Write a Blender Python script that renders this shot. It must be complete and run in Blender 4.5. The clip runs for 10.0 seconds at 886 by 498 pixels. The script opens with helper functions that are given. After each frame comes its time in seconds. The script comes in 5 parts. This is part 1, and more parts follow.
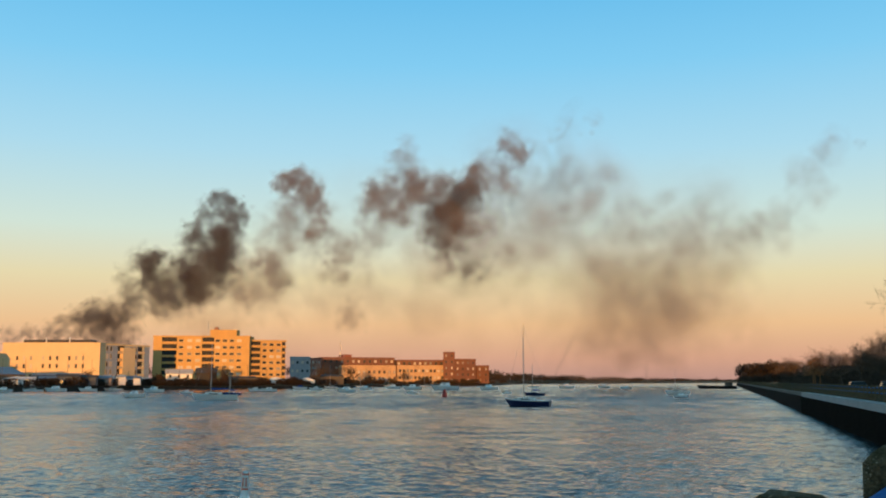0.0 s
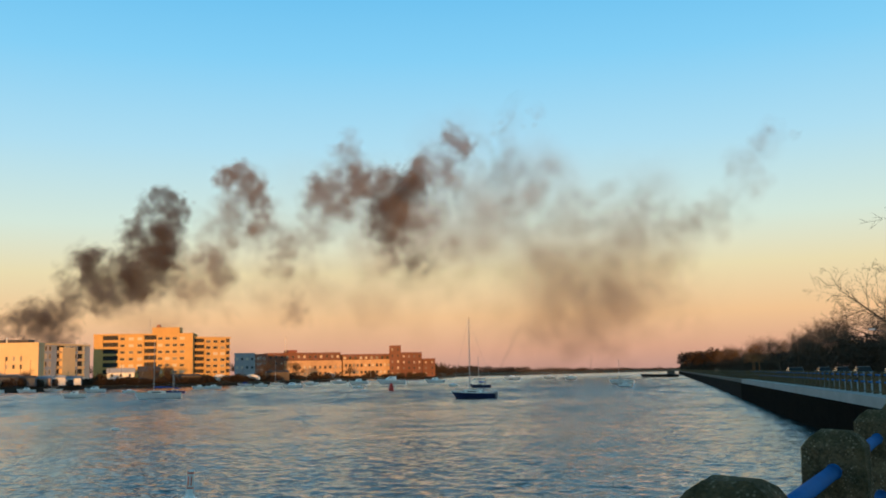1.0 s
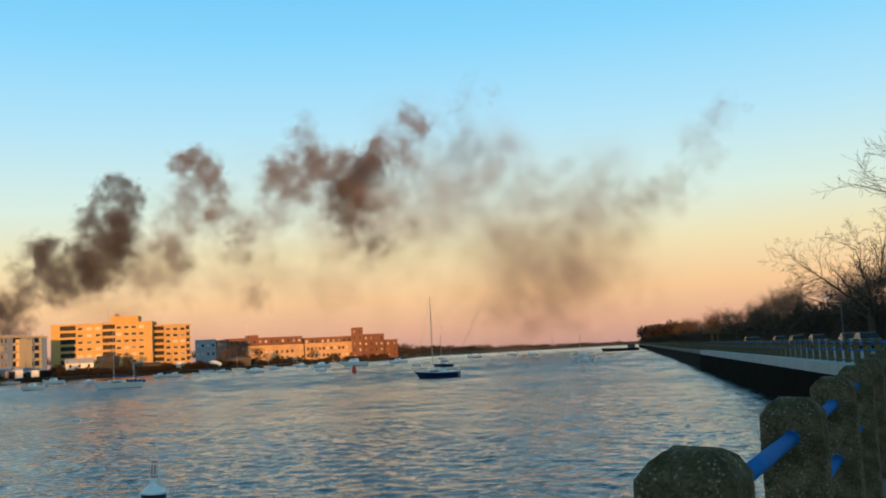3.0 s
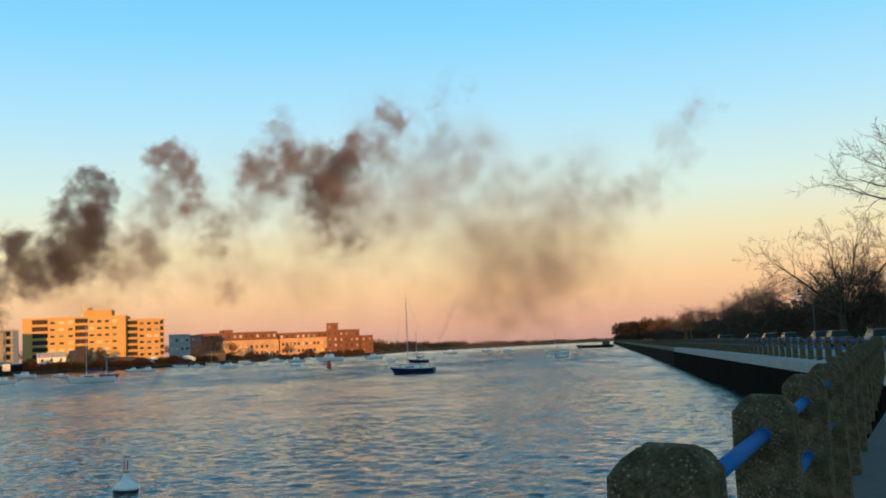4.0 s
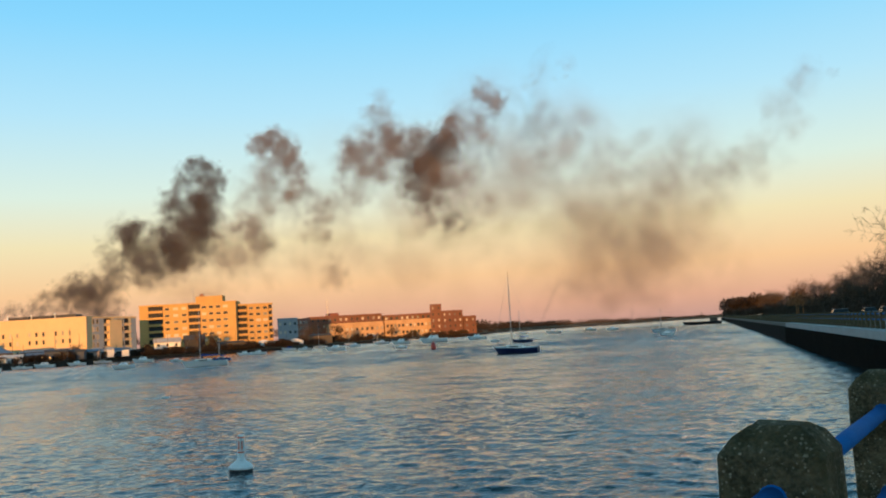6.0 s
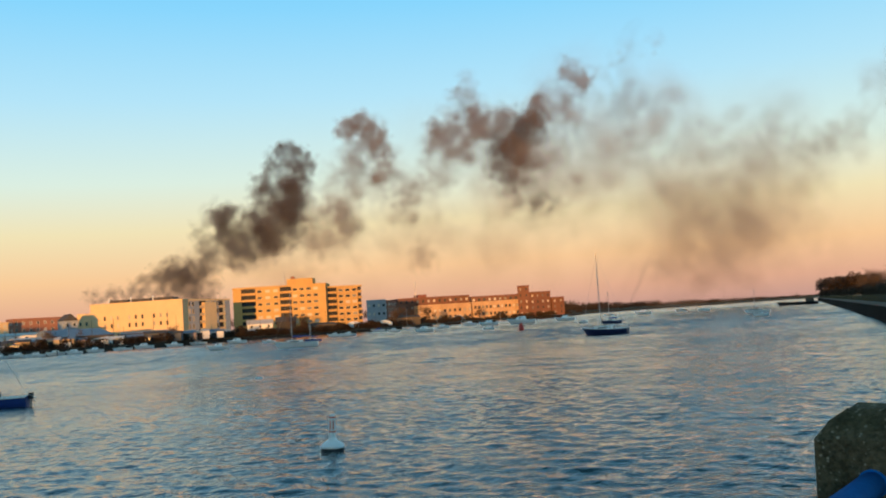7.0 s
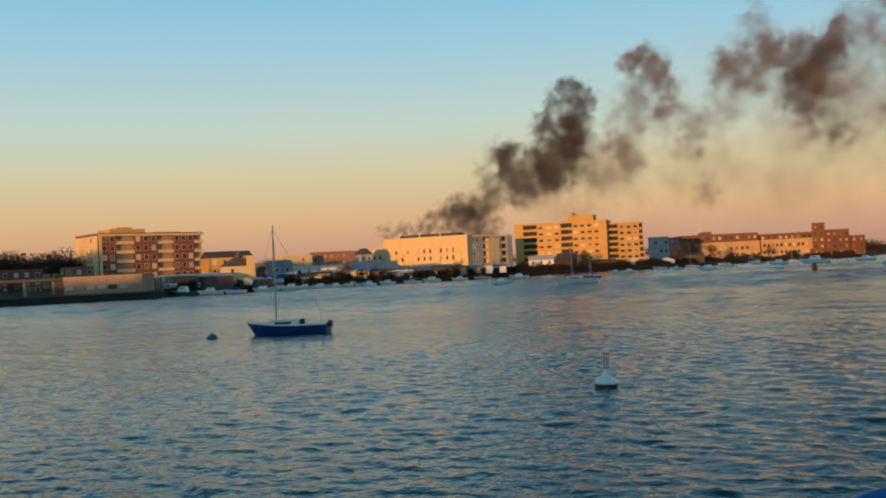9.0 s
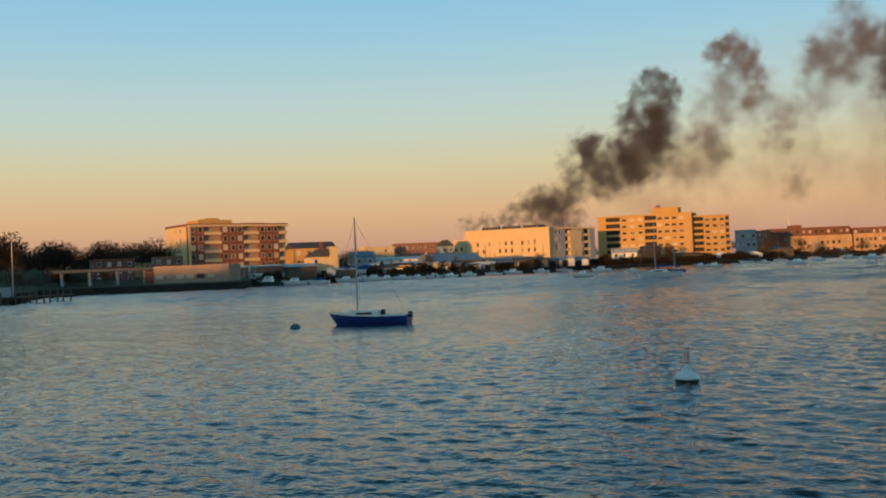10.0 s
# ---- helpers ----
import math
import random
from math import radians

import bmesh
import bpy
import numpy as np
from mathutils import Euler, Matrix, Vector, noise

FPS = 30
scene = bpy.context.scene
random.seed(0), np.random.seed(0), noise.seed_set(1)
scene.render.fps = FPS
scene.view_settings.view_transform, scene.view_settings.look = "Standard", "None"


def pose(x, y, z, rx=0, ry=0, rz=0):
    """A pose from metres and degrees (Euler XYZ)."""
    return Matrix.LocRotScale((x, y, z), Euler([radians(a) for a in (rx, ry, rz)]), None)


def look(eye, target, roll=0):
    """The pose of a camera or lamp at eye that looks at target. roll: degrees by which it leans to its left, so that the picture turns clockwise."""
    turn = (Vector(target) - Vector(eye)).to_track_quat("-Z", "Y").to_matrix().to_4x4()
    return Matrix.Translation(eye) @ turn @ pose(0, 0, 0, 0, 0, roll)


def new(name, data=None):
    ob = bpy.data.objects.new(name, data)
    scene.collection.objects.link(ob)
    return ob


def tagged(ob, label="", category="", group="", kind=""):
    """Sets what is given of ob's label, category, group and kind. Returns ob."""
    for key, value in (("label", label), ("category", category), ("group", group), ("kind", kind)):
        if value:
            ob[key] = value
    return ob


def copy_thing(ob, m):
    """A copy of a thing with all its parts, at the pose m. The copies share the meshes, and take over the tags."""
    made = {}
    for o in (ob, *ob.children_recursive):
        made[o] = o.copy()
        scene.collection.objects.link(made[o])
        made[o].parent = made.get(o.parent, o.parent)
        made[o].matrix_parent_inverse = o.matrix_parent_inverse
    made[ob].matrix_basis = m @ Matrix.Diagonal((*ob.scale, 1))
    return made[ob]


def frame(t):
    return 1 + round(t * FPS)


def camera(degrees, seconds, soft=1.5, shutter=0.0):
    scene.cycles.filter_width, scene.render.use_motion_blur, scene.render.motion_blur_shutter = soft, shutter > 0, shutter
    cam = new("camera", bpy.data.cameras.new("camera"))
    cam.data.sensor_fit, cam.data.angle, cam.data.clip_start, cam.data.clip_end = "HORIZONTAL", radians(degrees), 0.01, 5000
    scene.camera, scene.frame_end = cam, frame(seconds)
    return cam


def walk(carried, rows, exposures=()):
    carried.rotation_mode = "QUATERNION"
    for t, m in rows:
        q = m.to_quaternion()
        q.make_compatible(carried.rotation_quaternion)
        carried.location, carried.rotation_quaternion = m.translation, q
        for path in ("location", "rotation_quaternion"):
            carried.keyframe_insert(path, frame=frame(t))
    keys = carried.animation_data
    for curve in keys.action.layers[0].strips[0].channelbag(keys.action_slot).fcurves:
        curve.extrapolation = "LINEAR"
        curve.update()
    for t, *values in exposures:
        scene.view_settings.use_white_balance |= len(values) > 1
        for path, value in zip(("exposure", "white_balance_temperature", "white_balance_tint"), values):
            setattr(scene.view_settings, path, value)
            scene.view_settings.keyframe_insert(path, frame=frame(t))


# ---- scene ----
cam = camera(48.11, 10.0, soft=1.9)

# ---------------------------------------------------------------- camera
EYE = (0.0, 0.0, 4.2)


def aim(yaw, pitch, roll, right=0.0, back=0.0):
    """A camera pose near EYE, some way to its right; yaw to the left of +y, pitch up, roll as look()."""
    a, b = radians(yaw), radians(pitch)
    way = Vector((-math.sin(a) * math.cos(b), math.cos(a) * math.cos(b), math.sin(b)))
    eye = Vector(EYE) + Vector((right, -back, 0))
    return look(eye, eye + way, roll)


walk(cam, [
    (0, aim(-0.00, 7.56, 0.00, 0.00)),
    (0.5, aim(-2.89, 7.88, -1.04, 0.00)),
    (1, aim(-3.21, 7.15, -1.12, 0.00)),
    (1.5, aim(-2.55, 6.74, -1.88, 0.00)),
    (2, aim(-4.71, 6.29, -2.14, 0.00)),
    (2.5, aim(-5.15, 5.90, -2.68, 0.00)),
    (2.7, aim(-5.20, 5.91, -2.70, 0.00)),
    (3.8, aim(-6.95, 5.94, -3.06, 0.00)),
    (4, aim(-6.89, 5.63, -2.59, 0.00)),
    (4.5, aim(-3.78, 5.46, -3.00, 0.00)),
    (5, aim(-2.93, 5.40, -3.14, 0.00)),
    (5.2, aim(-2.33, 6.07, -3.28, 0.00)),
    (6.3, aim(0.67, 4.34, -3.85, 0.00)),
    (6.5, aim(2.89, 4.26, -3.95, 0.00)),
    (7, aim(4.11, 4.04, -3.63, 0.00)),
    (7.5, aim(2.86, 3.83, -3.33, 0.00)),
    (8, aim(7.33, 3.48, -3.59, 0.00)),
    (8.5, aim(16.08, 1.98, -2.94, 0.13, 0.08)),
    (9, aim(20.42, 1.29, -2.76, 0.28, 0.17)),
    (9.5, aim(24.34, -0.83, -0.89, 0.38, 0.13)),
    (10, aim(25.15, 1.03, -2.33, 0.38, 0.13)),
], [(0.0, -0.1), (0.5, -0.25), (1.0, -0.05), (2.5, 0.04), (4.5, 0.09), (7.5, 0.05), (8.0, 0.04), (8.5, -0.2), (9.5, -0.38), (10.0, -0.35)])

# ---------------------------------------------------------------- sky and sun
SUN_AZ, SUN_EL = 181.5, 1.3          # the sun stands low behind the camera

world = bpy.data.worlds.new("dusk_sky")
scene.world = world
world.use_nodes = True
wn, wl = world.node_tree.nodes, world.node_tree.links
wn.clear()
w_out, w_bg = wn.new("ShaderNodeOutputWorld"), wn.new("ShaderNodeBackground")
w_sky = wn.new("ShaderNodeTexSky")
w_sky.sky_type, w_sky.sun_disc = "NISHITA", False
w_sky.sun_elevation, w_sky.sun_rotation = radians(SUN_EL), radians(SUN_AZ)
w_coord, w_sep = wn.new("ShaderNodeTexCoord"), wn.new("ShaderNodeSeparateXYZ")
w_asin = wn.new("ShaderNodeMath")
w_asin.operation = "ARCSINE"
w_range = wn.new("ShaderNodeMapRange")
w_range.inputs["From Min"].default_value, w_range.inputs["From Max"].default_value = 0.0, radians(45)
w_ramp = wn.new("ShaderNodeValToRGB")
ramp = w_ramp.color_ramp
ramp.elements.remove(ramp.elements[1])
for deg, colour in ((0.0, (0.58, 0.33, 0.28)), (1.3, (0.78, 0.43, 0.29)), (3.2, (0.95, 0.60, 0.32)), (5.8, (0.89, 0.78, 0.48)), (8.5, (0.72, 0.87, 0.77)),
                    (13.0, (0.46, 0.79, 0.96)), (18.0, (0.25, 0.68, 1.0)), (22.0, (0.16, 0.58, 0.95)), (31.0, (0.10, 0.31, 0.46)), (45.0, (0.06, 0.17, 0.25))):
    stop = ramp.elements[0] if deg == 0 else ramp.elements.new(deg / 45)
    stop.position, stop.color = deg / 45, (*colour, 1)
w_scale, w_mix = wn.new("ShaderNodeVectorMath"), wn.new("ShaderNodeMix")
w_scale.operation = "SCALE"
w_scale.inputs["Scale"].default_value = 0.12
w_mix.data_type = "RGBA"
w_mix.inputs["Factor"].default_value = 0.94
wl.new(w_coord.outputs["Generated"], w_sep.inputs[0])
wl.new(w_sep.outputs["Z"], w_asin.inputs[0])
wl.new(w_asin.outputs[0], w_range.inputs["Value"])
wl.new(w_range.outputs[0], w_ramp.inputs["Fac"])
wl.new(w_sky.outputs[0], w_scale.inputs[0])
wl.new(w_scale.outputs[0], w_mix.inputs["A"])
wl.new(w_ramp.outputs["Color"], w_mix.inputs["B"])
# the sunset side of the sky is the brighter one
w_dot, w_side, w_lit = wn.new("ShaderNodeVectorMath"), wn.new("ShaderNodeMapRange"), wn.new("ShaderNodeVectorMath")
w_dot.operation, w_lit.operation = "DOT_PRODUCT", "SCALE"
w_dot.inputs[1].default_value = (math.sin(radians(SUN_AZ)), math.cos(radians(SUN_AZ)), 0.0)
w_side.interpolation_type = "SMOOTHSTEP"
w_side.inputs["From Min"].default_value, w_side.inputs["From Max"].default_value = 0.0, 1.0
w_side.inputs["To Min"].default_value, w_side.inputs["To Max"].default_value = 1.0, 1.3
wl.new(w_coord.outputs["Generated"], w_dot.inputs[0])
wl.new(w_dot.outputs["Value"], w_side.inputs["Value"])
wl.new(w_mix.outputs["Result"], w_lit.inputs[0])
wl.new(w_side.outputs[0], w_lit.inputs["Scale"])
wl.new(w_lit.outputs[0], w_bg.inputs["Color"])
wl.new(w_bg.outputs[0], w_out.inputs[0])
w_bg.inputs["Strength"].default_value = 1.0

sun_data = bpy.data.lights.new("sun", "SUN")
sun_data.energy, sun_data.angle, sun_data.color = 5.0, radians(0.5), (1.0, 0.45, 0.11)
sun = new("sun", sun_data)
sa, se = radians(SUN_AZ), radians(SUN_EL)
sun_way = Vector((math.sin(sa) * math.cos(se), math.cos(sa) * math.cos(se), math.sin(se)))
sun.matrix_world = look(sun_way * 100, (0, 0, 0))


# ---------------------------------------------------------------- materials
def mat(name, colour, rough=0.7, vary=0.25, scale=2.0, bump=0.15, metal=0.0, fine=9.0, per_object=0.0):
    """A surface whose colour varies at a coarse and a fine scale, with a fine relief."""
    m = bpy.data.materials.new(name)
    m.use_nodes = True
    n, l = m.node_tree.nodes, m.node_tree.links
    b = n["Principled BSDF"]
    co = n.new("ShaderNodeTexCoord")
    n1, n2 = n.new("ShaderNodeTexNoise"), n.new("ShaderNodeTexNoise")
    n1.inputs["Scale"].default_value, n2.inputs["Scale"].default_value = scale, scale * fine
    n1.inputs["Detail"].default_value = n2.inputs["Detail"].default_value = 5
    l.new(co.outputs["Object"], n1.inputs["Vector"])
    l.new(co.outputs["Object"], n2.inputs["Vector"])
    add = n.new("ShaderNodeMath")
    add.operation = "ADD"
    l.new(n1.outputs["Fac"], add.inputs[0])
    l.new(n2.outputs["Fac"], add.inputs[1])
    rng = n.new("ShaderNodeMapRange")
    rng.inputs["From Min"].default_value, rng.inputs["From Max"].default_value = 0.6, 1.4
    rng.inputs["To Min"].default_value, rng.inputs["To Max"].default_value = 1 - vary, 1 + vary
    l.new(add.outputs[0], rng.inputs["Value"])
    value = rng.outputs[0]
    if per_object:
        info, r2, mul = n.new("ShaderNodeObjectInfo"), n.new("ShaderNodeMapRange"), n.new("ShaderNodeMath")
        r2.inputs["To Min"].default_value, r2.inputs["To Max"].default_value = 1 - per_object, 1 + per_object
        mul.operation = "MULTIPLY"
        l.new(info.outputs["Random"], r2.inputs["Value"])
        l.new(value, mul.inputs[0])
        l.new(r2.outputs[0], mul.inputs[1])
        value = mul.outputs[0]
    vm = n.new("ShaderNodeVectorMath")
    vm.operation = "SCALE"
    vm.inputs[0].default_value = colour
    l.new(value, vm.inputs["Scale"])
    l.new(vm.outputs[0], b.inputs["Base Color"])
    b.inputs["Roughness"].default_value, b.inputs["Metallic"].default_value = rough, metal
    if bump:
        bp = n.new("ShaderNodeBump")
        bp.inputs["Strength"].default_value, bp.inputs["Distance"].default_value = bump, 0.05
        l.new(n2.outputs["Fac"], bp.inputs["Height"])
        l.new(bp.outputs[0], b.inputs["Normal"])
    return m


def pebble_material():
    """Old concrete with pale pebbles, dark pits and some moss."""
    m = mat("pebbled_concrete", (0.118, 0.090, 0.052), 0.95, 0.75, 9.0, 0.0)
    n, l = m.node_tree.nodes, m.node_tree.links
    b = n["Principled BSDF"]
    base = b.inputs["Base Color"].links[0].from_socket
    co, vo, pick = n.new("ShaderNodeTexCoord"), n.new("ShaderNodeTexVoronoi"), n.new("ShaderNodeMapRange")
    vo.inputs["Scale"].default_value = 105.0
    vo.inputs["Randomness"].default_value = 1.0
    l.new(co.outputs["Object"], vo.inputs["Vector"])
    sep = n.new("ShaderNodeSeparateColor")
    l.new(vo.outputs["Color"], sep.inputs[0])
    pick.inputs["From Min"].default_value, pick.inputs["From Max"].default_value = 0.76, 0.88
    l.new(sep.outputs[0], pick.inputs["Value"])
    rim = n.new("ShaderNodeMapRange")
    rim.inputs["From Min"].default_value, rim.inputs["From Max"].default_value = 0.55, 0.35
    l.new(vo.outputs["Distance"], rim.inputs["Value"])
    both = n.new("ShaderNodeMath")
    both.operation = "MULTIPLY"
    l.new(pick.outputs[0], both.inputs[0])
    l.new(rim.outputs[0], both.inputs[1])
    mix = n.new("ShaderNodeMix")
    mix.data_type = "RGBA"
    l.new(both.outputs[0], mix.inputs["Factor"])
    l.new(base, mix.inputs["A"])
    mix.inputs["B"].default_value = (0.32, 0.26, 0.18, 1)
    moss, mfac, mossy = n.new("ShaderNodeTexNoise"), n.new("ShaderNodeMapRange"), n.new("ShaderNodeMix")
    moss.inputs["Scale"].default_value, moss.inputs["Detail"].default_value = 5.0, 6.0
    l.new(co.outputs["Object"], moss.inputs["Vector"])
    mfac.inputs["From Min"].default_value, mfac.inputs["From Max"].default_value, mfac.inputs["To Max"].default_value = 0.5, 0.68, 0.75
    l.new(moss.outputs["Fac"], mfac.inputs["Value"])
    mossy.data_type = "RGBA"
    l.new(mfac.outputs[0], mossy.inputs["Factor"])
    l.new(mix.outputs["Result"], mossy.inputs["A"])
    mossy.inputs["B"].default_value = (0.042, 0.036, 0.014, 1)
    l.new(mossy.outputs["Result"], b.inputs["Base Color"])
    grit = n.new("ShaderNodeTexNoise")
    grit.inputs["Scale"].default_value, grit.inputs["Detail"].default_value = 70.0, 5.0
    l.new(co.outputs["Object"], grit.inputs["Vector"])
    bp = n.new("ShaderNodeBump")
    bp.inputs["Strength"].default_value, bp.inputs["Distance"].default_value = 0.9, 0.02
    l.new(grit.outputs["Fac"], bp.inputs["Height"])
    l.new(bp.outputs[0], b.inputs["Normal"])
    return m


def water_material():
    m = bpy.data.materials.new("river_water")
    m.use_nodes = True
    n, l = m.node_tree.nodes, m.node_tree.links
    b = n["Principled BSDF"]
    b.inputs["Base Color"].default_value = (0.012, 0.036, 0.046, 1)
    b.inputs["IOR"].default_value = 1.33
    co = n.new("ShaderNodeTexCoord")

    def layer(scale, stretch, detail, turn):
        mp, no = n.new("ShaderNodeMapping"), n.new("ShaderNodeTexNoise")
        mp.inputs["Rotation"].default_value = (0, 0, radians(turn))
        mp.inputs["Scale"].default_value = (scale / stretch, scale, scale)
        no.inputs["Scale"].default_value, no.inputs["Detail"].default_value = 1.0, detail
        l.new(co.outputs["Object"], mp.inputs[0])
        l.new(mp.outputs[0], no.inputs["Vector"])
        return no.outputs["Fac"]

    def bump(height, strength, distance, normal=None):
        bp = n.new("ShaderNodeBump")
        bp.inputs["Distance"].default_value = distance
        if hasattr(strength, "default_value") and not isinstance(strength, float):
            l.new(strength, bp.inputs["Strength"])
        else:
            bp.inputs["Strength"].default_value = strength
        l.new(height, bp.inputs["Height"])
        if normal:
            l.new(normal, bp.inputs["Normal"])
        return bp.outputs[0]

    # wind patches: slicks are calmer than the ruffled water round them
    patch, rng = layer(0.016, 2.5, 3, 12), n.new("ShaderNodeMapRange")
    rng.inputs["From Min"].default_value, rng.inputs["From Max"].default_value = 0.35, 0.65
    rng.inputs["To Min"].default_value, rng.inputs["To Max"].default_value = 0.5, 1.0
    l.new(patch, rng.inputs["Value"])
    chop = bump(layer(1.9, 1.5, 3, -9), rng.outputs[0], 0.14)
    ripple = bump(layer(6.5, 1.2, 2, 20), rng.outputs[0], 0.045, chop)
    l.new(ripple, b.inputs["Normal"])
    # roughness grows with distance from the camera's spot, standing in for fine far waves
    far, by_distance, gust = n.new("ShaderNodeVectorMath"), n.new("ShaderNodeMapRange"), n.new("ShaderNodeMath")
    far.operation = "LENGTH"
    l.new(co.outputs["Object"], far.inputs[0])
    by_distance.inputs["From Min"].default_value, by_distance.inputs["From Max"].default_value = 20.0, 160.0
    by_distance.inputs["To Min"].default_value, by_distance.inputs["To Max"].default_value = 0.08, 0.24
    l.new(far.outputs["Value"], by_distance.inputs["Value"])
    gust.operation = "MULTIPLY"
    l.new(by_distance.outputs[0], gust.inputs[0])
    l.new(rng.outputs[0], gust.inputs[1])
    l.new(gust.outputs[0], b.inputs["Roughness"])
    return m


def smoke_material(name, colour, cover, grain, least):
    """Soot whose thickness fades from the middle of each flake to its rim."""
    m = bpy.data.materials.new(name)
    m.use_nodes = True
    n, l = m.node_tree.nodes, m.node_tree.links
    n.clear()
    out, mix, clear, soot = (n.new("ShaderNode" + k) for k in ("OutputMaterial", "MixShader", "BsdfTransparent", "BsdfDiffuse"))
    soot.inputs["Color"].default_value = (*colour, 1)
    thick, fade = n.new("ShaderNodeAttribute"), n.new("ShaderNodeMapRange")
    thick.attribute_name = "thickness"
    fade.interpolation_type = "SMOOTHSTEP"
    fade.inputs["From Max"].default_value, fade.inputs["To Max"].default_value = 0.75, cover
    l.new(thick.outputs["Fac"], fade.inputs["Value"])
    co, curl, wisp, both = (n.new("ShaderNode" + k) for k in ("TexCoord", "TexNoise", "MapRange", "Math"))
    curl.inputs["Scale"].default_value, curl.inputs["Detail"].default_value, curl.inputs["Distortion"].default_value = grain, 4.0, 0.6
    l.new(co.outputs["Object"], curl.inputs["Vector"])
    wisp.interpolation_type = "SMOOTHSTEP"
    wisp.inputs["From Min"].default_value, wisp.inputs["From Max"].default_value, wisp.inputs["To Min"].default_value = 0.36, 0.62, least
    l.new(curl.outputs["Fac"], wisp.inputs["Value"])
    both.operation = "MULTIPLY"
    l.new(fade.outputs[0], both.inputs[0])
    l.new(wisp.outputs[0], both.inputs[1])
    l.new(both.outputs[0], mix.inputs["Fac"])
    l.new(clear.outputs[0], mix.inputs[1])
    l.new(soot.outputs[0], mix.inputs[2])
    l.new(mix.outputs[0], out.inputs["Surface"])
    return m


def pane_material():
    """Window glass, dark; about a third painted pale for blinds and bright reflections."""
    m = mat("window_glass", (0.02, 0.022, 0.025), 0.6, 0.2, 0.5, 0.0)
    n, l = m.node_tree.nodes, m.node_tree.links
    b = n["Principled BSDF"]
    base = b.inputs["Base Color"].links[0].from_socket
    info, pale_pane, mix = n.new("ShaderNodeObjectInfo"), n.new("ShaderNodeMapRange"), n.new("ShaderNodeMix")
    pale_pane.inputs["From Min"].default_value, pale_pane.inputs["From Max"].default_value, pale_pane.inputs["To Max"].default_value = 0.56, 0.8, 0.9
    l.new(info.outputs["Random"], pale_pane.inputs["Value"])
    mix.data_type = "RGBA"
    l.new(pale_pane.outputs[0], mix.inputs["Factor"])
    l.new(base, mix.inputs["A"])
    mix.inputs["B"].default_value = (0.62, 0.54, 0.42, 1)
    l.new(mix.outputs["Result"], b.inputs["Base Color"])
    return m


def lamp_material():
    m = bpy.data.materials.new("lit_headlamp")
    m.use_nodes = True
    b = m.node_tree.nodes["Principled BSDF"]
    b.inputs["Emission Color"].default_value = (1.0, 0.95, 0.85, 1)
    b.inputs["Emission Strength"].default_value = 14.0
    return m


